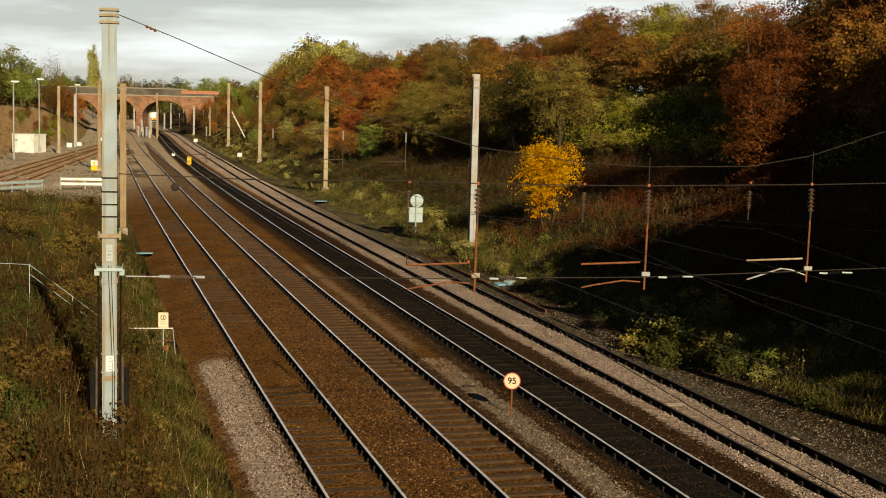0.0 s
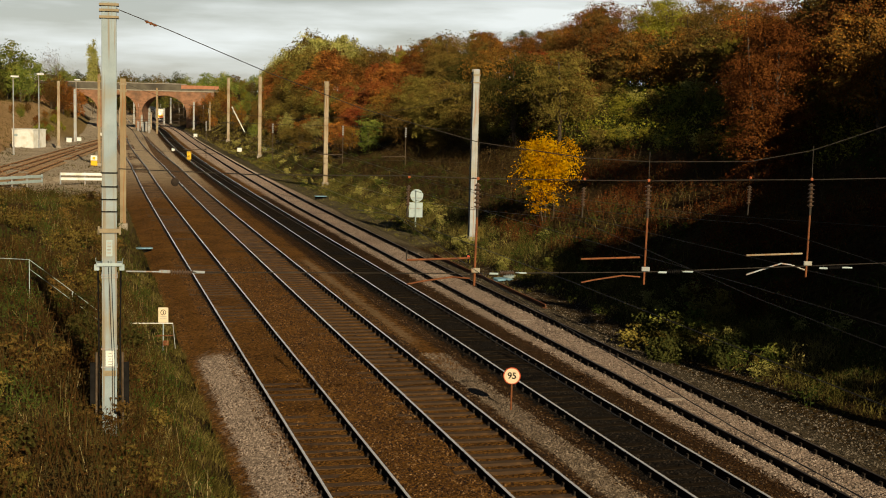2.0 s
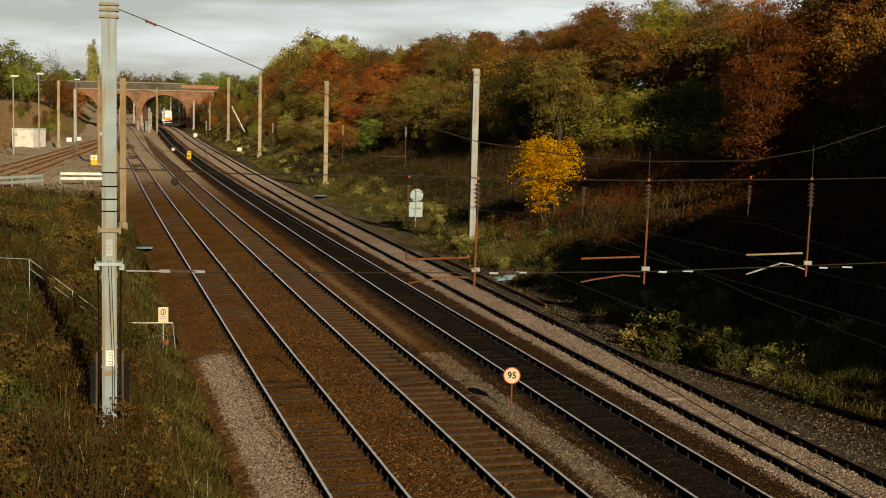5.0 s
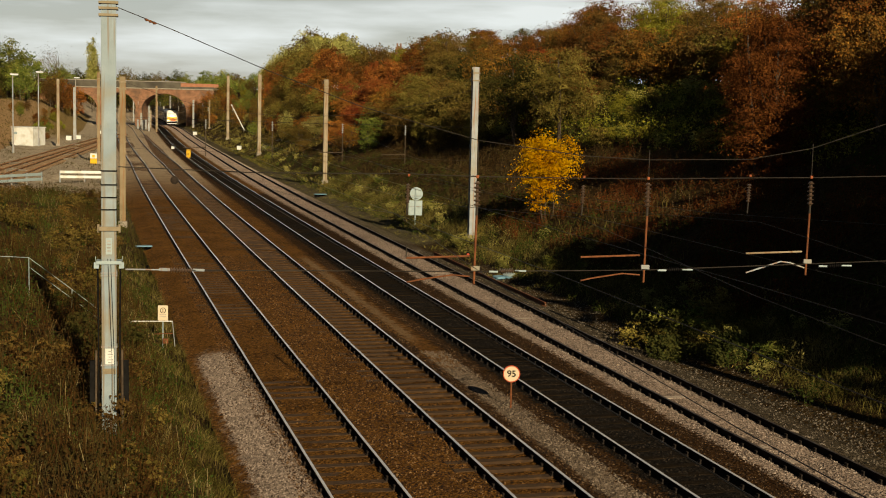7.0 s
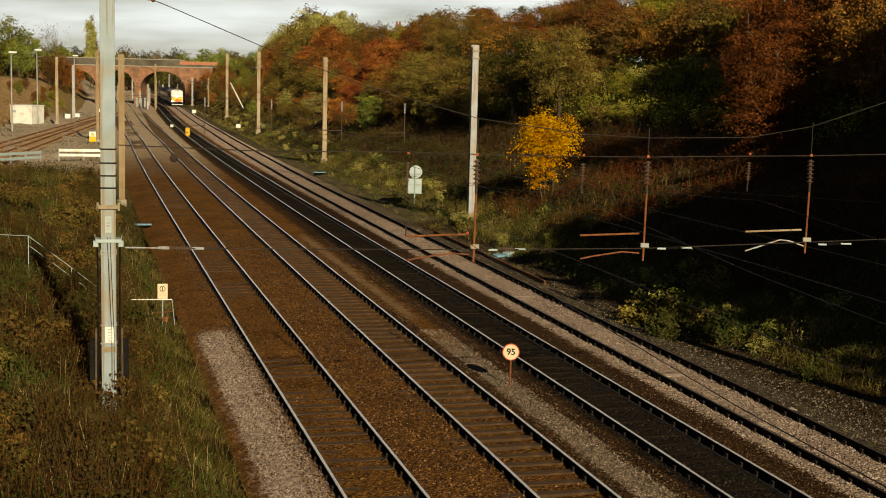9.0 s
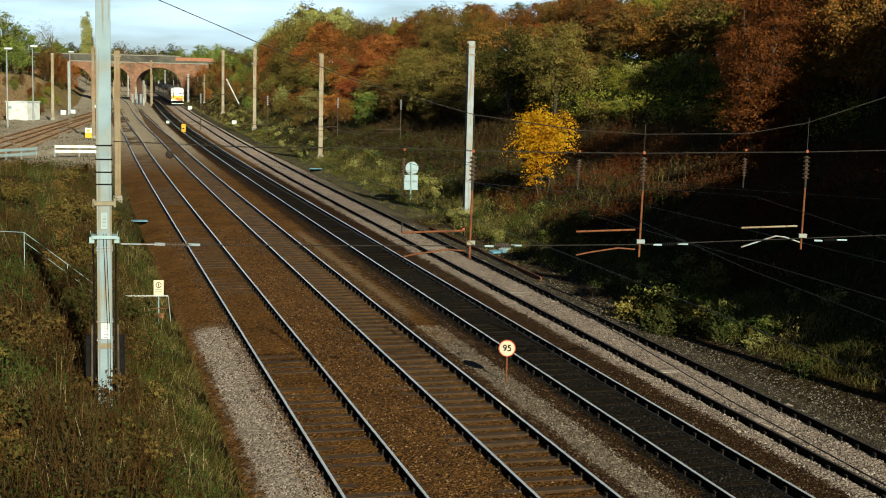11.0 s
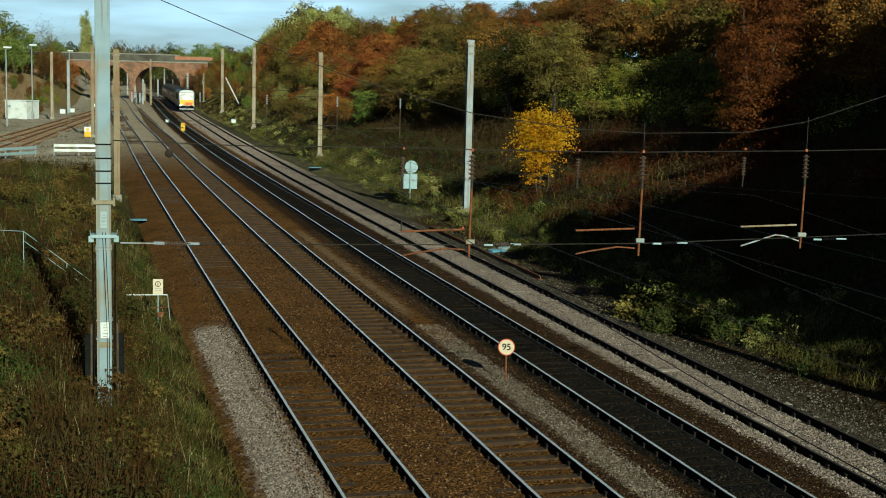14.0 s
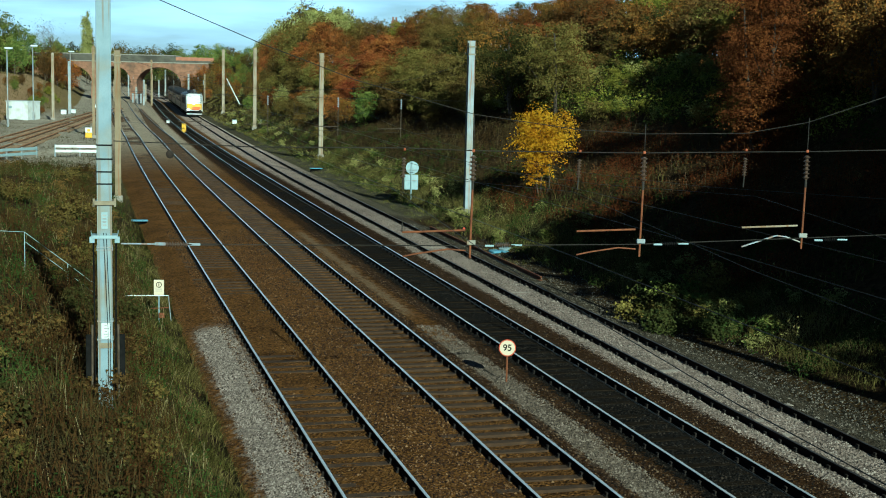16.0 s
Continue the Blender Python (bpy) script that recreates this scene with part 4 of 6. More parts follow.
for lat, yy, sx in ((-2.35, 69.5, 0.85), (13.25, 110.5, 1.0)):
    x, y, z = at(lat, yy)
    s = thing("cable_cover", x, y, max(z, -0.35), "faded blue plastic cover lying by the line", "cover", "blue covers", rz=heading(yy))
    part("lid", B(0, 0, 0.18, sx, 0.5, 0.06), M_BLUE, s, bevel=0.02)
    part("side", B(0, 0.18, -0.1, sx * 0.9, 0.06, 0.3), M_BLACK, s)
x, y, z = at(13.2, 61.5)
s = thing("cable_cover", x, y, z, "crumpled pale blue sheeting and cable on the ground", "cover", rz=40)
for i in range(5):
    part("fold", B(-0.6 + i * 0.42, 0.1 * (i % 2), 0.02 + 0.03 * (i % 3), 0.44, 0.42, 0.10, m=pose(0, 0, 0, 6 * (i % 2), 9 * (i % 3) - 9, 12 * i - 20)), M_BLUE if i < 3 else M_SIGNBACK, s, bevel=0.03)

x, y, z = -31.2, 165.5, -0.2
s = thing("lineside_box", x, y, z, "yellow lineside telephone box on a short post", "cabinet")
part("post", R((0, 0, -0.1), (0, 0, 0.4), 0.06), M_YELLOW, s)
part("cabinet", B(0, 0, 0.25, 0.50, 0.35, 0.95), M_YELLOW, s, bevel=0.03)
part("door", B(0, -0.19, 0.35, 0.40, 0.03, 0.7), M_YELLOW, s, bevel=0.01)
part("label", B(0, -0.21, 0.62, 0.3, 0.012, 0.10), M_BLACK, s)
for lat, yy, sz in ((14.6, 189.5, 0.75), (5.77, 193.5, 0.5), (-9.8, 226, 1.1), (-8.3, 229, 0.9), (16.3, 174, 0.5), (3.0, 291, 1.3), (3.6, 297, 1.1), (1.9, 300, 1.2), (-5.5, 262, 0.8), (12.4, 262, 0.9)):
    x, y, z = at(lat, yy)
    if -2.5 < lat < 12.8:
        z = -0.22
    s = thing("relay_box", x, y, z, "small white lineside box on a stub post", "cabinet", "lineside boxes")
    part("post", R((0, 0, -0.3), (0, 0, 0.2), 0.06), M_STEEL, s)
    tall = 2.0 if sz > 1.0 and yy > 280 else sz * 0.7
    wide = 0.42 if tall > 1.5 else sz * 0.8
    part("cabinet", B(0, 0, 0.12, wide, 0.4, tall), M_STEEL if tall > 1.5 else M_WHITE, s, bevel=0.03)
    part("lid", B(0, 0, 0.12 + tall, wide * 1.08, 0.46, 0.05), M_SIGNBACK, s)

# equipment hut, lamp columns and barriers by the sidings
s = thing("equipment_hut", -60.2, 196.5, -0.3, "white equipment cabin with a flat roof", "hut", rz=-14)
part("wall", B(0, 0, 0.1, 3.4, 3.4, 2.55), M_WHITE, s, bevel=0.03)
part("roof", B(0, 0, 2.65, 3.6, 3.6, 0.12), M_WHITE, s, bevel=0.02)
part("door", B(0.3, -1.72, 0.2, 0.95, 0.05, 2.05), M_WHITE, s, bevel=0.01)
part("vent", B(-1.1, -1.72, 1.7, 0.6, 0.05, 0.35), M_SIGNBACK, s)
part("base", B(0, 0, -0.2, 3.3, 3.3, 0.3), M_CONC, s)


def lamp_column(x, y, z, h):
    t = thing("lamp_column", x, y, z, "slim grey lamp column with a short lantern", "lamp", "yard lamps")
    part("column", R((0, 0, -0.3), (0, 0, h), 0.11, 0.07), M_STEEL, t)
    part("base", R((0, 0, -0.2), (0, 0, 1.2), 0.15), M_STEEL, t)
    ln = part("lantern", B(0.25, -0.1, h - 0.06, 0.95, 0.4, 0.2), M_WHITE, t, bevel=0.04)
    part("lens", B(0.32, -0.1, h - 0.1, 0.6, 0.3, 0.05), M_SIGNBACK, ln)


lamp_column(-54.3, 170.9, -0.3, 9.9)
lamp_column(-58.5, 195.7, -0.3, 10.6)
lamp_column(-66.0, 243.0, -0.3, 10.4)


def barrier(x0, y0, x1, y1, material, label, h=0.9, rows=2):
    t = thing("barrier", 0, 0, 0, label, "barrier", "barriers")
    n = max(2, int(math.hypot(x1 - x0, y1 - y0) / 1.5))
    for i in range(n + 1):
        f = i / n
        part("post", B(x0 + (x1 - x0) * f, y0 + (y1 - y0) * f, -0.4, 0.12, 0.12, h + 0.35), M_STEEL, t)
    a = math.degrees(math.atan2(y1 - y0, x1 - x0))
    for k in range(rows):
        part("beam", B(0, -0.08, h - 0.35 - k * 0.42, math.hypot(x1 - x0, y1 - y0), 0.06, 0.24, m=pose((x0 + x1) / 2, (y0 + y1) / 2, 0, 0, 0, a)), material, t, bevel=0.02)


barrier(-33.6, 118.6, -29.6, 119.6, M_WHITE, "low white barrier across the end of the sidings")
barrier(-38.5, 108.5, -34.6, 116.5, M_SIGNBACK, "grey-blue guard rail beside the sidings", 0.8)
s = thing("warning_sign", -38.9, 151.6, -0.3, "yellow and white warning plate on a mast", "sign")
part("post", R((0, 0.1, 0), (0, 0.1, 1.3), 0.05), M_STEEL, s)
part("plate", B(-0.3, 0, 0.05, 0.75, 0.03, 0.55), M_YELLOW, s)
part("plate", B(-0.3, 0, 0.62, 0.75, 0.03, 0.55), M_WHITE, s)
part("symbol", B(-0.3, -0.02, 0.72, 0.3, 0.01, 0.3), M_YELLOW, s)

x, y, z = at(13.4, 68.0)
s = thing("marker_lamp", x, y, z, "small red marker lamp on a stub beside the spare rail", "lamp")
part("post", R((0, 0, -0.2), (0, 0, 0.3), 0.025), M_BLACK, s)
part("disc", disc(bmesh.new(), 0, -0.03, 0.35, 0.12, 0.05, 16), M_BLACK, s)
part("lens", disc(bmesh.new(), 0, -0.06, 0.35, 0.07, 0.03, 14), M_RED, s, "faded red lens")

# stair rail on the bank
s = thing("handrail", 0, 0, 0, "thin white handrail stepping down the weedy bank", "handrail")
pl = [(-12.4, 36.0, 3.28), (-11.05, 36.0, 3.25), (-9.9, 36.0, 2.42), (-9.2, 36.0, 1.9)]
part("rail", wire_bm(pl, 0.009), M_SIGNBACK, s)
part("rail", wire_bm([(x, y, z - 0.25) for x, y, z in pl[1:]], 0.008), M_SIGNBACK, s)
for x, y, z in pl[:3]:
    part("post", R((x, y, z), (x, y, z - 1.2), 0.012), M_SIGNBACK, s)

# leaning white pole among the bushes
x, y, z = at(17.5, 222)
s = thing("leaning_pole", x, y, z, "white pole leaning into the bushes", "pole")
part("pole", R((0.8, 0, 0.4), (-1.4, 0, 4.6), 0.08), M_WHITE, s)
part("foot", B(0.8, 0, -0.2, 0.4, 0.4, 0.7), M_CONC, s)


# ---- far brick road bridge ----
def arch_bridge(y, x0, x1, arches, spring, crown, deck, top, depth):
    """A brick viaduct along the x axis: piers, arch rings and spandrels, with a parapet."""
    t = thing("road_bridge", 0, y, 0, "old red-brick road bridge with three round arches and a sooty parapet", "bridge")
    bm = bmesh.new()
    n = 20
    for yy, flip in ((0.0, False), (depth, True)):
        prev = x0
        for a, b in arches + [(x1, None)]:
            q = [bm.verts.new((px, yy, pz)) for px, pz in ((prev, -0.6), (a, -0.6), (a, deck), (prev, deck))]
            bm.faces.new(q[::-1] if flip else q)
            if b is None:
                break
            for i in range(n):
                f0, f1 = i / n, (i + 1) / n
                pts_ = []
                for f in (f0, f1):
                    ang = math.pi * (1 - f)
                    pts_.append(((a + b) / 2 + math.cos(ang) * (b - a) / 2, spring + math.sin(ang) * (crown - spring)))
                q = [bm.verts.new((px, yy, pz)) for px, pz in (pts_[0], pts_[1], (pts_[1][0], deck), (pts_[0][0], deck))]
                bm.faces.new(q[::-1] if flip else q)
            prev = b
    part("spandrel_wall", bm, M_BRICK, t)
    for a, b in arches:
        bm, ring = bmesh.new(), bmesh.new()
        outline = [(a, -0.6), (a, spring)] + [((a + b) / 2 + math.cos(math.pi * (1 - i / n)) * (b - a) / 2, spring + math.sin(math.pi * i / n) * (crown - spring)) for i in range(1, n)] + [(b, spring), (b, -0.6)]
        for p, q in zip(outline, outline[1:]):
            bm.faces.new([bm.verts.new((p[0], 0, p[1])), bm.verts.new((p[0], depth, p[1])), bm.verts.new((q[0], depth, q[1])), bm.verts.new((q[0], 0, q[1]))])
        part("soffit", bm, M_BRICK, t)
        for i in range(n):
            v = []
            for f, k in ((i / n, 0.0), ((i + 1) / n, 0.0), ((i + 1) / n, 0.55), (i / n, 0.55)):
                ang = math.pi * (1 - f)
                v.append(((a + b) / 2 + math.cos(ang) * ((b - a) / 2 + k), spring + math.sin(ang) * (crown - spring + k)))
            fr = [ring.verts.new((px, -0.08, pz)) for px, pz in v]
            bk = [ring.verts.new((px, 0.02, pz)) for px, pz in v]
            ring.faces.new(fr)
            for k in range(4):
                ring.faces.new((fr[k], fr[(k + 1) % 4], bk[(k + 1) % 4], bk[k]))
        bmesh.ops.remove_doubles(ring, verts=ring.verts, dist=0.002)
        part("arch_ring", ring, M_BRICK, t)
    cx, w = (x0 + x1) / 2, x1 - x0
    part("string_course", B(cx, depth / 2, deck - 0.25, w, depth + 0.4, 0.25), M_COPING, t)
    for yy in (0.2, depth - 0.2):
        part("parapet", B(cx - 4.0, yy, deck, w - 8.0, 0.45, top - deck), M_STONE, t, "sooty masonry parapet")
        part("parapet", B(x1 - 4.0, yy, deck, 8.0, 0.43, 0.5), M_STONE, t, "sooty masonry parapet")
        part("parapet", B(x1 - 4.0, yy, deck + 0.5, 8.0, 0.42, top - deck - 0.7), M_NEWBRICK, t, "newer red brick parapet")
        part("coping", B(cx - 4.0, yy, top, w - 8.0, 0.6, 0.2), M_COPING, t)
    part("deck", B(cx, depth / 2, deck - 0.02, w, depth - 0.9, 0.1), M_CONC, t)
    for a, b in zip(arches, arches[1:]):
        part("pier_face", B((a[1] + b[0]) / 2, 0.0, -0.5, b[0] - a[1] + 0.3, 0.5, spring + 0.6), M_BRICK, t)


arch_bridge(330.0, -122.3, -56.2, [(-94.7, -84.4), (-82.9, -75.0), (-73.7, -62.9)], 3.6, 7.75, 9.01, 10.5, 7.0)


# ---- trees and bushes ----
def crown_arrays(seed, w, h, low, blobs, leaves, size, ragged=1.0, flat=0.6):
    """Leaves as small pointed blades along twigs that fan out from many uneven limbs' ends."""
    r = np.random.RandomState(seed)
    c = r.normal(0, 1, (blobs, 3))
    c /= np.linalg.norm(c, axis=1)[:, None]
    rad = r.uniform(0.2, 0.95, (blobs, 1)) ** 0.6
    c = c * rad * np.array([w / 2 * 0.74, w / 2 * 0.74, (h - low) / 2 * 0.80]) + np.array([0, 0, low + (h - low) / 2])
    br = r.uniform(0.15, 0.29, blobs) * w * 0.8 * ragged**0.5
    per = 16
    d0 = r.normal(0, 1, (blobs, per, 3)) * np.array([1, 1, 0.75]) + np.array([0, 0, 0.22])
    d0 /= np.linalg.norm(d0, axis=2)[..., None]
    reach = r.uniform(0.6, 1.3, (blobs, per)) * br[:, None]
    k, j = r.randint(0, blobs, leaves), r.randint(0, per, leaves)
    t = r.uniform(0, 1, leaves) ** 0.75
    along = d0[k, j] * (reach[k, j] * (0.2 + 0.9 * t))[:, None]
    along[:, 2] = along[:, 2] * flat - 0.25 * br[k] * t * t
    pos = c[k] + along + r.normal(0, 1, (leaves, 3)) * (br[k] * (0.20 - 0.11 * t))[:, None] * np.array([1, 1, 0.5])
    pos[:, 2] = np.maximum(pos[:, 2], 0.05)
    nrm = d0[k, j] * 0.8 + r.normal(0, 0.45, (leaves, 3)) + np.array([0, 0, 0.4])
    nrm /= np.linalg.norm(nrm, axis=1)[:, None]
    u = np.cross(nrm, r.normal(0, 1, (leaves, 3)))
    u /= np.linalg.norm(u, axis=1)[:, None] + 1e-9
    v = np.cross(nrm, u)
    s = (size * r.uniform(0.6, 1.35, leaves))[:, None]
    q = np.stack([pos + u * s, pos + v * s * 0.75 - u * s * 0.35, pos - v * s * 0.75 - u * s * 0.5], 1)
    return q.reshape(-1, 3), c


def trunk_bm(seed, h, r0, crown_pts, stems=1):
    rng = random.Random(seed)
    bm = bmesh.new()
    for s_ in range(stems):
        p, r = Vector((rng.uniform(-0.25, 0.25) * (stems > 1), rng.uniform(-0.25, 0.25) * (stems > 1), -0.4)), r0
        lean = Vector((rng.uniform(-0.12, 0.12), rng.uniform(-0.12, 0.12), 1)) * (h * 0.78 / 4)
        spine = [p]
        for i in range(4):
            q = p + lean + Vector((rng.uniform(-0.2, 0.2), rng.uniform(-0.2, 0.2), 0))
            rod(bm, p, q, r, r * 0.72, 7)
            p, r = q, r * 0.72
            spine.append(q)
    for c in crown_pts[:14]:
        c = Vector(c)
        a = spine[min(4, max(1, int(c.z / max(h, 0.1) * 4)))]
        mid = a.lerp(c, 0.5) + Vector((rng.uniform(-0.3, 0.3), rng.uniform(-0.3, 0.3), 0.25))
        rod(bm, a, mid, r0 * 0.32, r0 * 0.2, 4)
        rod(bm, mid, c, r0 * 0.2, r0 * 0.07, 3)
    return bm


class Kind:
    """Meshes of one kind of tree, shared by all its copies."""

    def __init__(self, seed, w, h, low, blobs, leaves, size, r0, stems=1, ragged=1.0, flat=0.6):
        q, c = crown_arrays(seed, w, h, low, blobs, leaves, size, ragged, flat)
        self.leaves = q
        ob = quick_mesh("crown", q, None, LEAF["green"], per=3)
        self.crown = ob.data
        bpy.data.objects.remove(ob)
        self.trunk = shared("trunk", trunk_bm(seed, h, r0, c, stems), M_BARK)
        self.w, self.h = w, h


BUSH = [Kind(11, 5.6, 4.6, 0.0, 40, 10500, 0.072, 0.10, 3), Kind(12, 6.2, 4.0, 0.0, 42, 10500, 0.072, 0.10, 3), Kind(13, 4.8, 5.2, 0.0, 38, 10000, 0.070, 0.10, 3)]
TREE = [Kind(21, 7.4, 9.0, 0.2, 66, 18000, 0.072, 0.18), Kind(22, 8.4, 8.5, 0.1, 72, 19000, 0.072, 0.20), Kind(23, 6.4, 10.0, 0.3, 62, 18000, 0.070, 0.17), Kind(24, 7.6, 8.0, 0.0, 66, 18000, 0.070, 0.16, 2)]
BIG = [Kind(35, 9.4, 12.0, 0.2, 150, 42000, 0.056, 0.22), Kind(36, 10.2, 11.0, 0.1, 160, 44000, 0.056, 0.22), Kind(37, 8.4, 13.0, 0.2, 145, 42000, 0.056, 0.2)]
FINE = [Kind(38, 6.4, 7.0, 0.0, 70, 19000, 0.060, 0.12, 2), Kind(39, 7.0, 6.5, 0.0, 74, 20000, 0.060, 0.12, 2)]
FAR = [Kind(25, 7.4, 9.0, 0.2, 60, 5600, 0.14, 0.18, flat=1.0), Kind(26, 8.4, 8.5, 0.1, 64, 5800, 0.14, 0.20, flat=1.0), Kind(27, 6.4, 10.0, 0.2, 58, 5400, 0.14, 0.17, flat=1.0)]
SHADE = [Kind(71, 6.5, 9.5, 0.2, 60, 2600, 0.36, 0.18), Kind(72, 7.0, 9.0, 0.2, 60, 2600, 0.36, 0.20)]
TALL = [Kind(73, 4.4, 10.0, 0.2, 70, 3000, 0.30, 0.16), Kind(74, 4.8, 10.0, 0.2, 70, 3000, 0.30, 0.16)]
DWARF = [Kind(61, 1.5, 0.95, 0.0, 26, 900, 0.042, 0.012, 1), Kind(62, 1.2, 1.2, 0.0, 24, 850, 0.040, 0.012, 1)]
SPARSE = [Kind(31, 5.0, 8.0, 1.0, 34, 3600, 0.085, 0.12, 2, 1.3), Kind(32, 4.6, 7.0, 0.9, 30, 3200, 0.085, 0.10, 2, 1.4)]
BARE = Kind(33, 5.5, 8.0, 1.0, 60, 1500, 0.06, 0.09, 2, 1.3, 1.2)
POPLAR = Kind(41, 2.3, 11.0, 0.4, 120, 9000, 0.085, 0.06, 1, 1.0, 2.4)
WORDS = {"green": "leafy green", "olive": "olive-green", "pale": "pale yellow-green", "russet": "russet autumn", "red": "red autumn", "brown": "brown autumn", "maroon": "dark red autumn",
         "yellow": "bright yellow autumn", "lime": "yellow-green", "dark": "dark green"}


def plant(kind, x, y, z, height, colour, turn, group, bush=False, thin=False):
    if y > 175 and (kind in TREE or kind in BUSH):
        kind = FAR[int(y * 7) % 3]
    elif kind in TREE and height > 9.0 and 40 < y < 88 and x / y < 0.42:
        kind = BIG[int(y * 7) % 3]
    elif (kind in TREE or kind in BUSH) and 40 < y < 82 and x / y < 0.36:
        kind = FINE[int(y * 7) % 2]
    k = height / kind.h
    word = "bush" if bush else "tree"
    t = thing("bush" if bush else "tree", x, y, z, f"{WORDS[colour]} {'half-bare ' if thin else ''}{word} on the cutting side", word, group, rz=turn)
    t.scale = (k, k, k)
    a, b = new("trunk", kind.trunk), new("crown", kind.crown)
    a.parent = b.parent = t
    b.material_slots[0].link = "OBJECT"
    b.material_slots[0].material = LEAF[colour]
    return t


def scrub(places, label):
    """Low scrub too dense to count, one mesh for each colour."""
    for colour in sorted({p[4] for p in places}):
        rows = []
        for i, (x, y, z, h, c, turn) in enumerate(places):
            if c == colour:
                kind = DWARF[i % 2]
                a, k = radians(turn), h / kind.h
                q = kind.leaves * k
                rows.append(np.stack([q[:, 0] * math.cos(a) - q[:, 1] * math.sin(a) + x, q[:, 0] * math.sin(a) + q[:, 1] * math.cos(a) + y, q[:, 2] + z], -1))
        tagged(quick_mesh("scrub", np.concatenate(rows), None, LEAF[colour], per=3), label, "scrub", kind="stuff")


def sky_top(u):
    """Height of the tree line above the eye, per metre of distance, by direction from the eye."""
    px = np.interp(u, [-0.176, -0.135, -0.12, -0.102, -0.085, -0.068, -0.035, -0.018, 0.003, 0.032, 0.05, 0.065, 0.086, 0.107, 0.12, 0.16, 0.22, 0.33],
                   [36, 44, 90, 130, 132, 106, 98, 122, 136, 142, 134, 140, 172, 200, 215, 225, 232, 236])
    return px / 2400


def zone(u, level, rng):
    """Colours of the wood, by direction and by height."""
    high = level > 2
    table = ((-0.135, ("green", "lime", "green", "olive")), (-0.066, ("pale", "pale", "olive", "pale") if high else ("russet", "olive", "olive", "red")),
             (-0.03, ("lime", "olive", "brown") if high else ("red", "red", "russet", "olive")), (0.0, ("brown", "russet", "olive", "brown") if high else ("olive", "olive", "russet", "brown")),
             (0.03, ("olive", "brown", "russet", "brown") if high else ("olive", "dark", "olive")),
             (0.06, ("russet", "olive", "russet", "dark")), (0.10, ("russet", "red", "russet", "brown")), (0.14, ("russet", "russet", "olive", "brown")), (0.19, ("olive", "russet", "brown", "lime")),
             (0.26, ("russet", "red", "russet", "brown")), (9, ("olive", "red", "olive", "russet")))
    for lim, cols in table:
        if u < lim:
            return rng.choice(cols)


rng = random.Random(5)
BANDS = ((24.0, 0.40, 4.6, True), (27.5, 0.58, 5.4, True), (33.0, 0.78, 6.0, False), (38.0, 0.95, 6.4, False), (44.0, 1.0, 6.8, False))
for level, (lat0, frac, step, bush) in enumerate(BANDS):
    y = 44.0 + level * 6
    while y < (335 if lat0 < 30 else 440):
        lat = lat0 + rng.uniform(-1.6, 1.6)
        yy = y + rng.uniform(-1.2, 1.2)
        x, _, z = at(lat, yy)
        u = x / yy
        y += step * rng.uniform(0.75, 1.15) * (1.0 + max(0, yy - 120) / 200)
        if lat < 33.5 and 0.108 < u < 0.21 and yy < 112:
            continue
        if u > 0.37 or (yy > 322 and yy < 345) or (bush and 0.03 < u < 0.30 and level == 0) or u < -0.19:
            continue
        top = 7.7 + sky_top(u) * yy * (rng.uniform(0.96, 1.07) if level > 2 else rng.uniform(0.86, 1.03))
        h = (top - z) * frac if not bush else (top - z) * frac * rng.uniform(0.85, 1.1)
        h = min(max(h, 2.2), 15.0)
        kinds = BUSH if h < 5.5 else TREE
        thin = level > 2 and rng.random() < 0.10
        plant(rng.choice(SPARSE) if thin else rng.choice(kinds), x, yy, z - 0.15, h, zone(u, level, rng), rng.uniform(0, 360), "wooded bank", h < 5.5, thin)

# dark green thicket behind the tall mast, lime slope and hanging red tree
for lat, yy, h, c in ((24.5, 97, 7.8, "dark"), (25.6, 91, 7.2, "olive"), (24.0, 121, 5.6, "olive"), (24.5, 127, 6.0, "olive"), (25.0, 115, 4.8, "olive"), (33.5, 92, 4.0, "russet"), (34.0, 84, 4.2, "lime"),
                      (33.6, 76, 3.0, "olive"), (32.5, 100, 3.4, "olive"), (34.5, 100, 5.2, "russet"), (34.2, 107, 5.4, "brown"), (35, 70, 5.0, "russet"), (34.5, 88, 4.8, "olive"), (35.0, 79, 5.2, "russet"), (34, 66, 4.5, "brown"), (27.8, 58.5, 6.6, "russet"), (29.3, 63, 7.2, "russet"), (30.3, 66, 6.6, "brown"), (32.0, 69, 8.2, "brown"), (26.5, 70, 1.3, "dark"), (27.0, 64, 1.5, "dark"), (28.5, 88, 1.5, "lime"), (30, 96, 1.8, "olive"), (20.5, 128, 3.8, "green")):
    x, _, z = at(lat, yy)
    plant(BUSH[int(h * 7) % 3] if h < 5.5 else TREE[int(yy) % 4], x, yy, z - 0.1, h, c, yy * 37 % 360, "wooded bank", h < 5.5)
x, y, z = at(24.3, 61.0)
hang = Kind(55, 6.2, 12.0, 0.0, 110, 42000, 0.054, 0.16, 2, 1.5)
plant(hang, x, y, z - 1.3, 10.2, "maroon", 40, "wooded bank")

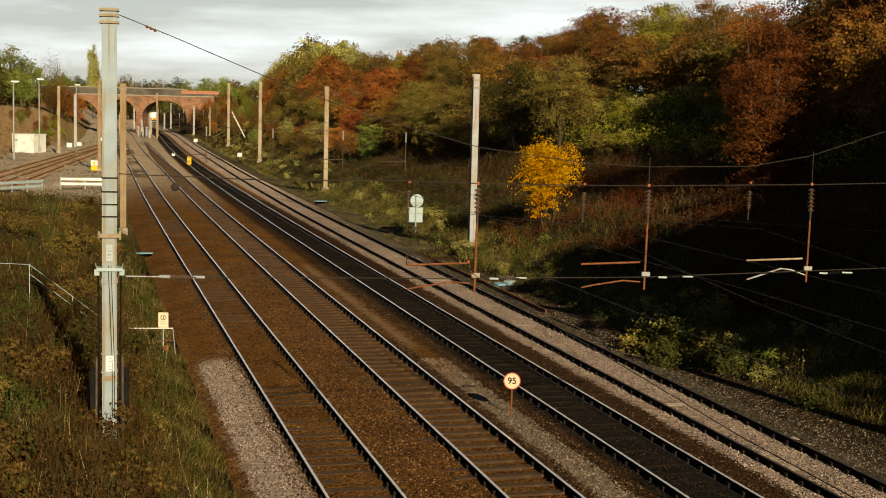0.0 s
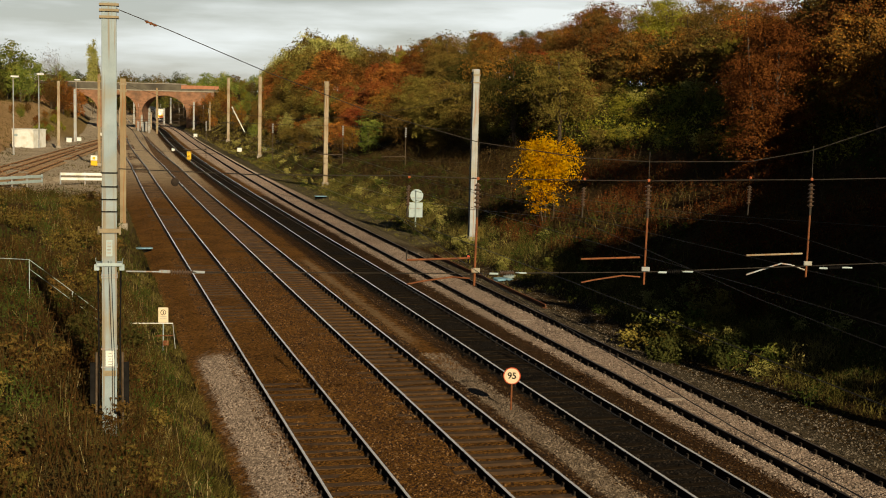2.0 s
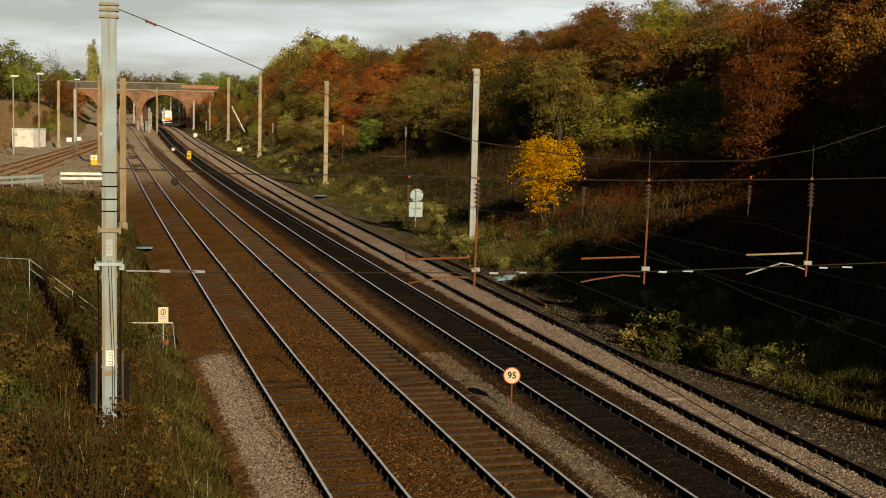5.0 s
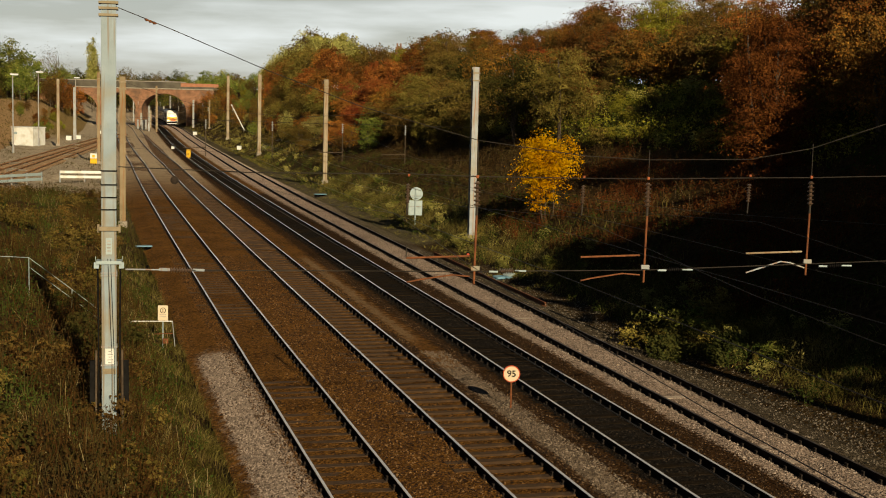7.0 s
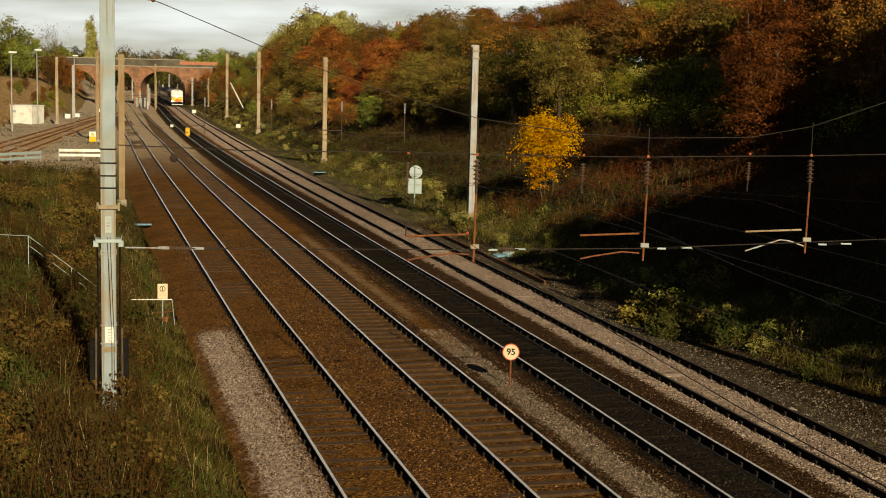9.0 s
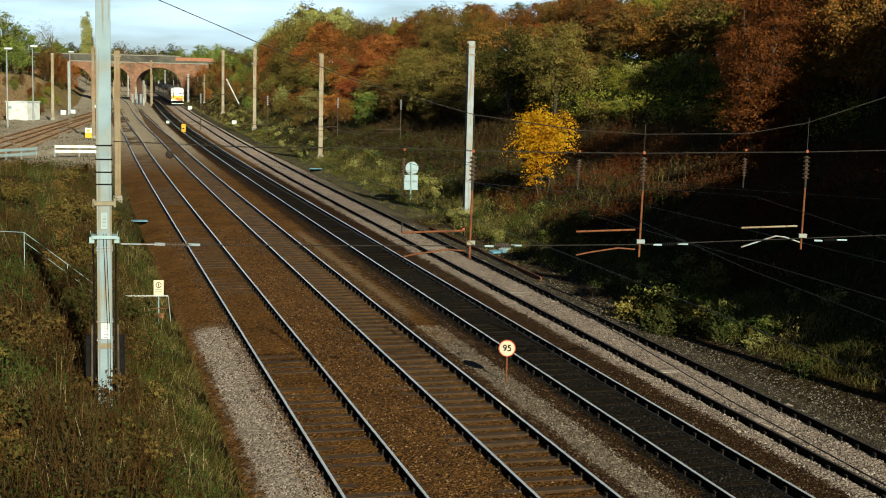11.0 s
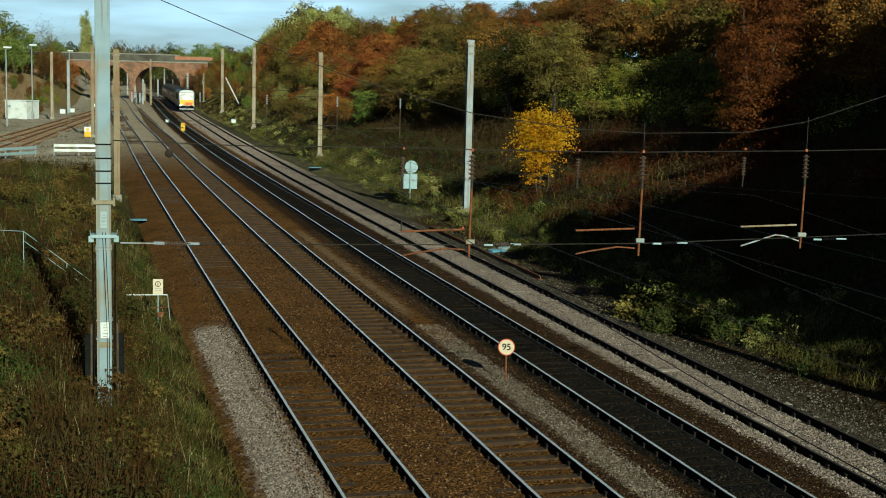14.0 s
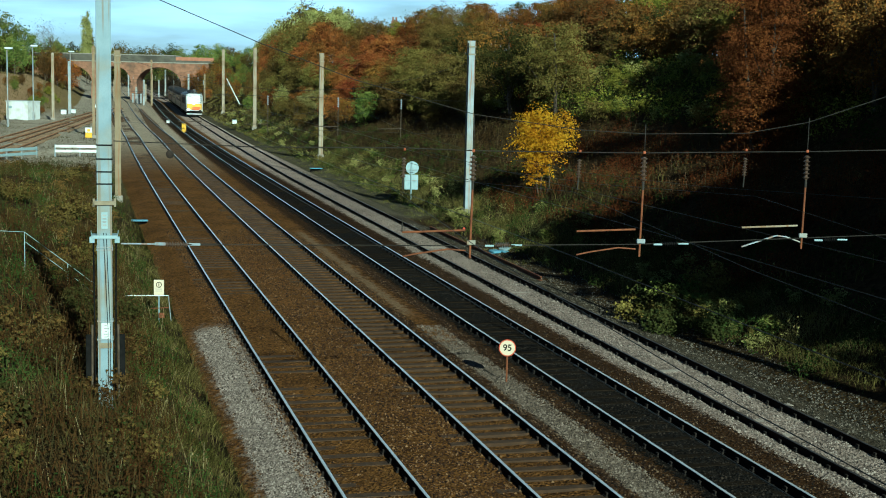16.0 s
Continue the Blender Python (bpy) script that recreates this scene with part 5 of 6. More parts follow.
# shrubs low on the far bank and by the depot
for lat, yy, h, c in ((17.2, 132, 1.6, "olive"), (17.8, 150, 1.8, "brown"), (18.5, 160, 2.6, "olive"), (17.4, 178, 2.0, "olive"), (19, 188, 3.2, "russet"), (18, 205, 2.5, "green"), (19.5, 214, 3.6, "brown"),
                      (18, 240, 2.6, "olive"), (19, 255, 4.0, "russet"), (18.4, 270, 3.0, "olive"), (20, 290, 5.5, "russet"), (18.5, 300, 6.0, "brown"), (21, 313, 7.0, "russet"), (16.0, 324, 6.3, "russet"), (17.5, 318, 5.8, "brown"), (19.0, 324, 7.2, "red"), (22, 321, 7.8, "olive")):
    x, _, z = at(lat, yy)
    plant(BUSH[int(yy) % 3], x, yy, z - 0.1, h, c, yy * 53 % 360, "low shrubs", True)

# brush that fills the foot of the wood down to the grass
rng = random.Random(58)
for i in range(46):
    yy = rng.uniform(112, 235)
    x, _, z = at(rng.uniform(18.8, 25.5) if yy > 130 else rng.uniform(23.0, 27.0), yy)
    u = x / yy
    plant(rng.choice(BUSH), x, yy, z - 0.15, rng.uniform(1.6, 3.6), rng.choice(("red", "russet", "brown", "olive") if -0.09 < u < -0.03 else ("olive", "pale", "russet", "olive", "pale")), rng.uniform(0, 360), "low shrubs", True)

for i in range(16):
    yy = rng.uniform(97, 130)
    x, _, z = at(rng.uniform(22.5, 25.5), yy)
    if not 0.0 < x / yy < 0.055:
        plant(rng.choice(BUSH), x, yy, z - 0.15, rng.uniform(1.2, 2.4), rng.choice(("olive", "brown", "brown", "russet")), rng.uniform(0, 360), "low shrubs", True)
spots = []
for i in range(22):
    x, yy = rng.uniform(6.6, 9.6), rng.uniform(40.5, 47.0)
    lat = (x - float(line_x(0, yy))) / 1.03
    spots.append((x, yy, float(gz(lat, yy)) - 0.1, rng.uniform(0.7, 1.5), rng.choice(("green", "dark", "olive", "dark")), rng.uniform(0, 360)))
scrub(spots, "dense green bramble thicket at the foot of the bank")

# scrub that closes the wood behind the grassy slope
rng = random.Random(77)
for i in range(30):
    yy, lat = 58 + i * 2.3 + rng.uniform(-1, 1), rng.uniform(34.5, 37.5) if i % 2 else rng.uniform(46, 50)
    x, _, z = at(lat, yy)
    plant(rng.choice(BUSH), x, yy, z - 0.3, rng.uniform(3.6, 5.2), rng.choice(("russet", "brown", "olive", "russet", "dark")), rng.uniform(0, 360), "wooded bank", True)
# tussocks along the verge
spots = []
for i in range(80):
    yy, lat = 40 * (210 / 40) ** rng.random(), rng.uniform(14.0, 17.2)
    x, _, z = at(lat, yy)
    spots.append((x, yy, z - 0.1, rng.uniform(0.4, 1.1), rng.choice(("pale", "olive", "pale", "pale", "green")), rng.uniform(0, 360)))
for i in range(10):
    yy, lat = rng.uniform(35, 47), rng.uniform(14.0, 16.4)
    x, _, z = at(lat, yy)
    spots.append((x, yy, z - 0.1, rng.uniform(0.4, 0.85), rng.choice(("pale", "olive", "olive", "green")), rng.uniform(0, 360)))
scrub(spots, "pale green tussocks of scrub on the verge")
for i in range(9):
    yy, lat = rng.uniform(225, 275), rng.uniform(-16, -12.5)
    x, _, z = at(lat, yy)
    plant(rng.choice(BUSH), x, yy, z - 0.1, rng.uniform(1.4, 2.6), rng.choice(("lime", "olive", "green")), rng.uniform(0, 360), "low shrubs", True)

for i in range(30):
    yy, lat = rng.uniform(190, 322), rng.uniform(16.6, 25.0)
    x, _, z = at(lat, yy)
    plant(rng.choice(BUSH), x, yy, z - 0.1, rng.uniform(1.8, 4.2), rng.choice(("brown", "russet", "olive", "olive", "red")), rng.uniform(0, 360), "low shrubs", True)

# the small golden tree on the bank
x, y, z = at(18.0, 70.5)
gold = Kind(51, 4.1, 5.4, 1.5, 70, 8500, 0.062, 0.05, 3, 1.1, 0.9)
low, _ = crown_arrays(52, 2.4, 3.3, 0.2, 16, 2400, 0.062, 1.3)
ob = quick_mesh("crown", np.concatenate([gold.leaves, low + np.array([-0.45, -0.2, 0.1])]), None, LEAF["yellow"], per=3)
gold.crown = ob.data
bpy.data.objects.remove(ob)
plant(gold, x, y, z - 0.1, 5.25, "yellow", 0, "golden tree")

# trees left of the line and beyond the bridge
rng = random.Random(9)
for px, yy, top, c, kk in ((-0.322, 282, 19.5, "green", 1), (-0.337, 285, 19.0, "green", 0), (-0.306, 290, 17.3, "green", 3), (-0.312, 276, 14.0, "green", 2), (-0.300, 294, 11.5, "brown", 0), (-0.290, 300, 11.5, "brown", 1),
                           (-0.281, 306, 11.3, "russet", 3), (-0.272, 314, 10.5, "red", 0), (-0.286, 318, 13.0, "brown", 2), (-0.33, 272, 12.5, "dark", 1)):
    lat = (px * yy - float(centre(yy)[0])) / 1.03
    z = float(gz(lat, yy))
    plant(TREE[kk], px * yy, yy, z - 0.2, top - z, c, yy * 31 % 360, "trees by the depot")
for i in range(12):
    yy = rng.uniform(280, 322)
    lat = rng.uniform(-44, -24)
    x, _, z = at(lat, yy)
    plant(rng.choice(TREE), x, yy, z - 0.2, rng.uniform(6.5, 9.5), rng.choice(("green", "dark", "green", "olive") if x / yy < -0.29 else ("russet", "brown", "dark", "green")), rng.uniform(0, 360), "trees by the depot")
for i in range(26):
    yy = rng.uniform(225, 325)
    x, _, z = at(rng.uniform(-21, -11.5), yy)
    plant(rng.choice(BUSH), x, yy, z - 0.1, rng.uniform(1.2, 2.8), rng.choice(("lime", "olive", "brown", "green", "russet")), rng.uniform(0, 360), "low shrubs", True)
for i in range(10):
    yy = rng.uniform(278, 322)
    x, _, z = at(rng.uniform(-27, -12), yy)
    plant(rng.choice(BUSH), x, yy, z - 0.1, rng.uniform(2.5, 5), rng.choice(("russet", "brown", "red", "olive")), rng.uniform(0, 360), "trees by the depot", True)
for i in range(34):
    yy = rng.uniform(372, 470)
    u = -0.30 + 0.15 * i / 33 + rng.uniform(-0.006, 0.006)
    h = rng.uniform(9.5, 14.5) * (0.85 if u > -0.21 else 0.9)
    far_lat = (u * yy - float(centre(yy)[0])) / 1.03
    if -8 < far_lat < 15:
        yy = rng.uniform(540, 600)
        h *= 1.25
    plant(rng.choice(TREE), u * yy, yy, 0.0 if yy > 500 else 4.0, h * 1.25 if yy > 500 else h, rng.choice(("green", "olive", "green", "dark", "olive")), rng.uniform(0, 360), "trees beyond the bridge")
plant(POPLAR, -0.2595 * 375, 375, 3.0, 22.0, "pale", 10, "trees beyond the bridge", False, True)
plant(POPLAR, -0.2575 * 385, 385, 3.0, 17.0, "olive", 70, "trees beyond the bridge", False, True)
plant(BARE, -0.2885 * 319, 319, 5.0, 15.0, "brown", 30, "trees beyond the bridge", False, True)
plant(SPARSE[1], -0.163 * 390, 390, 5.0, 11.0, "pale", 30, "trees beyond the bridge", False, True)

# unseen trees added near the viewer, outside the picture, to shade the bank
rng = random.Random(21)
for lat0, y0, y1, step, top in ((21.6, -6, 14, 3.6, 14.6), (21.8, 15.5, 33, 3.2, 16.8), (27.0, 16, 31, 4.2, 15.5), (31.0, 14, 55, 4.2, 19.0), (34.5, 22, 60, 4.4, 20.0), (39.0, 28, 60, 4.6, 21.0), (44.0, 30, 68, 5.0, 22.0)):
    y = float(y0)
    while y < y1:
        lat = lat0 + rng.uniform(-0.8, 0.8)
        x, _, z = at(lat, y)
        plant(rng.choice(BIG if y > 40.5 and x / y < 0.42 else SHADE), x, y, z - 0.2, (top - z) * rng.uniform(0.9, 1.08), rng.choice(("brown", "olive", "brown")), rng.uniform(0, 360), "wooded bank")
        y += step * rng.uniform(0.8, 1.2)


# unseen tall trees added for slanting shade across the slope, lower ones before it
for x, y, top in ((30.5, 42, 24.0), (34.5, 43, 29.5), (35.0, 36, 26.0), (39.5, 42, 33.5), (44.5, 42, 35.0), (50.0, 43, 35.0), (56.0, 44, 35.0), (41.0, 34, 31.0), (47.0, 34, 33.0)):
    z = float(gz((x - float(line_x(0, y))) / 1.03, y))
    plant(TALL[int(x) % 2], x, y, z - 0.2, top - z, "brown", x * 37 % 360, "wooded bank")
for x, y, top in ((28.8, 33, 21.5), (26.2, 41, 19.5), (21.8, 42, 13.8), (27.5, 29, 20.5), (23.0, 46, 16.0), (21.2, 50.5, 14.5), (24.5, 50, 18.0), (28.0, 37, 21.5), (22.6, 60, 19.2), (24.0, 66, 20.4), (26.0, 60, 23.0), (30.0, 61, 25.0), (29.0, 54, 24.0), (28.0, 70, 20.0)):
    z = float(gz((x - float(line_x(0, y))) / 1.03, y))
    plant(SHADE[int(x) % 2], x, y, z - 0.2, top - z, "brown", x * 37 % 360, "wooded bank")


# ---- houses on the skyline ----
def house(x, y, z, w, d, h, rz, chimneys):
    t = thing("house", x, y, z, "red-brick house with a dark roof behind the trees", "house", "houses", rz=rz)
    part("wall", B(0, 0, 0, w, d, h), M_BRICK, t)
    bm = bmesh.new()
    v = [bm.verts.new(p) for p in ((-w / 2 - 0.3, -d / 2 - 0.3, h), (w / 2 + 0.3, -d / 2 - 0.3, h), (w / 2 + 0.3, d / 2 + 0.3, h), (-w / 2 - 0.3, d / 2 + 0.3, h), (-w / 2 - 0.3, 0, h + d * 0.42), (w / 2 + 0.3, 0, h + d * 0.42))]
    for f in ((0, 1, 5, 4), (2, 3, 4, 5), (0, 4, 3), (1, 2, 5), (3, 2, 1, 0)):
        bm.faces.new([v[i] for i in f])
    roof = part("roof", bm, M_TILE, t)
    for cx in chimneys:
        bm = B(cx, 0, h + d * 0.3, 0.95, 0.7, d * 0.42)
        for k in (-0.26, 0.26):
            rod(bm, (cx + k, 0, h + d * 0.72), (cx + k, 0, h + d * 0.72 + 0.6), 0.14)
        part("chimney", bm, M_BRICK, roof)
    for wx in (-w / 3, 0, w / 3):
        win = part("window", B(wx, -d / 2 - 0.02, h * 0.6, 1.1, 0.08, 1.3), M_WHITE, t)
        part("pane", B(wx, -d / 2 - 0.07, h * 0.6 + 0.1, 0.9, 0.04, 1.1), M_GLASSY, win)


house(-6.2, 215, 6.9, 6.5, 8, 3.2, -8, (1.3, -1.4))
house(33.0, 101, 8.4, 11, 8, 5.6, 30, (3,))


# ---- grasses and weeds ----
def blades(name, n, lat0, lat1, y0, y1, h0, h1, wide, material, label, seed, clump=0.0, skew=1.0, lean=0.35):
    r = np.random.RandomState(seed)
    lat = r.uniform(lat0, lat1, n)
    y = y0 * (y1 / y0) ** (r.uniform(0, 1, n) ** skew)
    if clump:
        keep = wave(lat * 1.3, y, clump) + 0.7 * wave(y + 7, lat * 1.1 + 3, clump * 0.45) + r.normal(0, 0.35, n) > 0.1
        lat, y = lat[keep], y[keep]
        n = len(lat)
    h = r.uniform(h0, h1, n)
    p = np.stack([line_x(lat, y), y, gz(lat, y) - 0.03], -1)
    a = r.uniform(0, 6.28, n)
    side = np.stack([np.cos(a), np.sin(a), 0 * a], -1) * (wide * r.uniform(0.6, 1.4, n))[:, None]
    b = r.uniform(0, 6.28, n)
    bend = np.stack([np.cos(b), np.sin(b), 0 * b], -1) * (h * lean * r.uniform(0.2, 1.5, n))[:, None]
    up = np.array([0, 0, 1.0]) * h[:, None]
    v = np.stack([p - side, p + side, p + up * 0.55 + bend * 0.3 + side * 0.7, p + up * 0.55 + bend * 0.3 - side * 0.7, p + up + bend], 1).reshape(-1, 3)
    i = np.arange(n)[:, None, None] * 5
    tris = (i + np.array([(0, 1, 2), (0, 2, 3), (3, 2, 4)])[None]).reshape(-1, 3)
    return tagged(tri_mesh(name, v, tris, material), label, "grass", kind="stuff")


def weeds(name, n, lat0, lat1, y0, y1, h0, h1, leaf, per, material, label, seed, clump=0.0, phase=0.0, bushy=0.2):
    """Stalks with many small leaves; clump and phase set the patches in which they grow."""
    r = np.random.RandomState(seed)
    lat = r.uniform(lat0, lat1, n)
    y = y0 * (y1 / y0) ** r.uniform(0, 1, n)
    field = wave(lat + phase, y + phase * 2, max(clump, 0.5)) + 0.7 * wave(y - phase, lat + phase, max(clump, 0.5) * 0.45)
    if clump:
        keep = field + r.normal(0, 0.3, n) > 0.0
        lat, y, field = lat[keep], y[keep], field[keep]
        n = len(lat)
    h = r.uniform(h0, h1, n) * (0.75 + 0.35 * np.clip(field, -0.6, 1))
    p = np.stack([line_x(lat, y), y, gz(lat, y)], -1)
    tip = p + np.stack([r.normal(0, 0.3, n) * h, r.normal(0, 0.3, n) * h, h], -1)
    w = np.array([0.006, 0.003, 0])
    stalk = np.stack([p - w, p + w, tip + w * 0.5, tip - w * 0.5], 1)
    f = r.uniform(0.1, 1.0, (n, per))
    c = p[:, None] + (tip - p)[:, None] * f[..., None] + r.normal(0, 1, (n, per, 3)) * (bushy * h[:, None, None]) * np.array([1, 1, 0.5])
    u = r.normal(0, 1, (n, per, 3)) * np.array([1, 1, 0.6])
    u /= np.linalg.norm(u, axis=2)[..., None]
    q = np.cross(u, r.normal(0, 1, (n, per, 3)))
    q /= np.linalg.norm(q, axis=2)[..., None] + 1e-9
    s = (leaf * r.uniform(0.4, 1.6, (n, per)))[..., None]
    lv = np.stack([c + u * s, c + q * s * 0.45, c - u * s, c - q * s * 0.45], 2).reshape(-1, 4, 3)
    ob = quick_mesh(name, np.concatenate([stalk, lv]).reshape(-1, 3), None, material)
    return tagged(ob, label, "weeds", kind="stuff")


# scrub on the upper slope
rng = random.Random(91)
spots = []
for i in range(110):
    yy, lat = rng.uniform(64, 108), rng.uniform(24.5, 33.5)
    x, _, z = at(lat, yy)
    spots.append((x, yy, z - 0.1, rng.uniform(0.7, 1.7), rng.choice(("pale", "lime", "lime", "olive", "green")), rng.uniform(0, 360)))
scrub(spots, "yellow-green scrub on the upper slope")

# the bank on the left
rng = random.Random(33)
spots = []
for i in range(170):
    lat, yy = rng.uniform(-12.8, -3.8), 17.5 * (95 / 17.5) ** rng.random()
    x, _, z = at(lat, yy)
    spots.append((x, yy, z - 0.1, rng.uniform(0.45, 1.15), rng.choice(("brown", "dark", "olive", "dark", "olive")), rng.uniform(0, 360)))
scrub(spots, "low scrubby bramble clumps among dead weeds")
blades("grass", 60000, -13, -2.35, 17, 112, 0.12, 0.42, 0.009, M_GRASS, "tufted green and straw grass on the bank", 1, clump=1.2, lean=0.8)
blades("grass", 22000, -4.4, -2.3, 22, 60, 0.08, 0.28, 0.007, M_GRASS, "pale grass along the foot of the bank", 2, clump=0.8, lean=0.9)
weeds("dead_weeds", 9000, -13.0, -4.2, 17, 105, 0.3, 0.95, 0.029, 14, M_WEED_DARK, "rust-brown dead weeds standing on the bank", 3, 1.9)
weeds("dead_weeds", 4500, -10, -3.4, 17, 45, 0.3, 0.9, 0.022, 18, M_WEED_DARK, "rust-brown dead weeds near the mast", 4, 0.9, 2.0)
weeds("bramble", 5500, -13.0, -2.9, 17, 110, 0.2, 0.55, 0.03, 15, M_WEED_GREEN, "green bramble clumps among the weeds", 5, 1.3, 4.0, 0.3)
weeds("straw_stalks", 700, -12.0, -2.8, 17, 70, 0.4, 0.9, 0.02, 5, M_STRAW, "bleached stalks among the weeds", 12)
blades("grass", 9000, -18, -2.6, 108, 260, 0.06, 0.25, 0.03, M_GRASS, "dry grass by the sidings", 6, clump=3.0)
blades("grass", 16000, -45, -13, 196, 320, 0.08, 0.28, 0.05, M_GRASS_LIT, "dry brown grass on the far slope", 18, lean=0.8)
blades("grass", 26000, -4.8, -2.4, 21, 60, 0.08, 0.26, 0.008, M_GRASS_LIT, "pale dry grass along the foot of the bank", 21, clump=0.8, lean=1.2)
# the bank on the right
blades("grass", 7000, 12.9, 14.1, 58, 150, 0.06, 0.24, 0.010, M_GRASS_LIT, "short grass creeping over the ballast edge", 24, clump=0.8, lean=1.1)
blades("grass", 16000, 13.6, 21.0, 150, 336, 0.2, 0.6, 0.035, M_GRASS_LIT, "pale grass on the far verge", 23, clump=2.0, lean=0.9)
blades("grass", 36000, 13.7, 17.4, 35, 230, 0.10, 0.34, 0.010, M_GRASS_LIT, "pale grass at the foot of the bank", 7, clump=1.5, skew=0.8, lean=1.3)
blades("grass", 34000, 14.0, 16.6, 34, 120, 0.25, 0.62, 0.006, M_GRASS_LIT, "tall tufts of drooping pale grass at the foot of the bank", 22, clump=1.6, skew=0.9, lean=1.0)
blades("grass", 7000, 15.5, 25, 40, 180, 0.2, 0.6, 0.018, M_GRASS, "rough grass on the bank", 8, clump=1.5, lean=0.8)
weeds("straw_stalks", 500, 18.5, 24.5, 50, 100, 0.7, 1.4, 0.03, 6, M_STRAW, "bleached stalks on the bank", 13, 2.0)
weeds("dead_weeds", 7000, 16.0, 25.5, 44, 78, 0.35, 1.0, 0.034, 15, M_WEED, "brown dead willowherb covering the bank", 14, 1.8)
weeds("dead_weeds", 4500, 16.5, 25.5, 78, 125, 0.3, 0.8, 0.040, 13, M_WEED_OLIVE, "grey-brown dead weeds covering the bank", 25, 1.8)
weeds("dead_weeds", 5500, 16.0, 25.5, 42, 200, 0.3, 0.9, 0.045, 10, M_WEED_OLIVE, "grey-brown dead weeds covering the bank", 9, 0.0, 1.0, 0.3)
weeds("bramble", 6000, 13.6, 20, 36, 200, 0.25, 0.7, 0.045, 13, M_WEED_GREEN, "green brambles at the foot of the bank", 10, 1.0, 3.0, 0.3)
weeds("bramble", 600, 13.8, 17, 36, 120, 0.3, 0.8, 0.035, 15, LEAF["pale"], "yellow-green brambles at the foot of the bank", 15, 0.8, 6.0, 0.3)
weeds("undergrowth", 2800, 25, 34, 48, 160, 0.5, 1.4, 0.09, 9, M_WEED_GREEN, "undergrowth below the trees", 11, 0.0, 0.0, 0.3)
blades("grass", 12000, 25.5, 33, 58, 112, 0.3, 0.8, 0.02, M_GRASS_LIT, "long yellow-green grass on the upper slope", 16, clump=1.2, lean=0.7)
weeds("undergrowth", 3500, 25.5, 33, 58, 112, 0.5, 1.3, 0.07, 11, LEAF["lime"], "yellow-green scrub on the upper slope", 17, 1.2, 2.0, 0.25)


# ---- the train ----
def loft(rows):
    """A closed skin through rings of equal count."""
    bm = bmesh.new()
    vs = [[bm.verts.new(p) for p in ring] for ring in rows]
    n = len(vs[0])
    for a, b in zip(vs, vs[1:]):
        for i in range(n):
            bm.faces.new((a[i], a[(i + 1) % n], b[(i + 1) % n], b[i]))
    bm.faces.new(vs[0]), bm.faces.new(vs[-1][::-1])
    bmesh.ops.recalc_face_normals(bm, faces=bm.faces)
    return bm


def ring(y, w, z0, z1, round_=0.45, back=0.0):
    """A body section: straight sides and a rounded roof; back pushes the top rearwards."""
    out = [(-w / 2, z0), (-w / 2, z1 - round_)]
    for i in range(1, 7):
        a = math.pi * i / 7
        out.append((-math.cos(a) * w / 2, z1 - round_ + math.sin(a) * round_))
    out += [(w / 2, z1 - round_), (w / 2, z0)]
    return [(x, y + back * max(0, (z - 1.9)) / 2.0, z) for x, z in out]


def bogie(parent, y):
    b = part("bogie", B(0, y, 0.35, 2.3, 3.4, 0.45), M_BLACK, parent, bevel=0.05)
    for dy in (-1.2, 1.2):
        for s in (-1, 1):
            bm = bmesh.new()
            bmesh.ops.create_cone(bm, cap_ends=True, segments=20, radius1=0.48, radius2=0.48, depth=0.13, matrix=Matrix.Translation((s * 0.75, y + dy, 0.484)) @ Matrix.Rotation(radians(90), 4, "Y"))
            part("wheel", bm, M_RAIL, b)


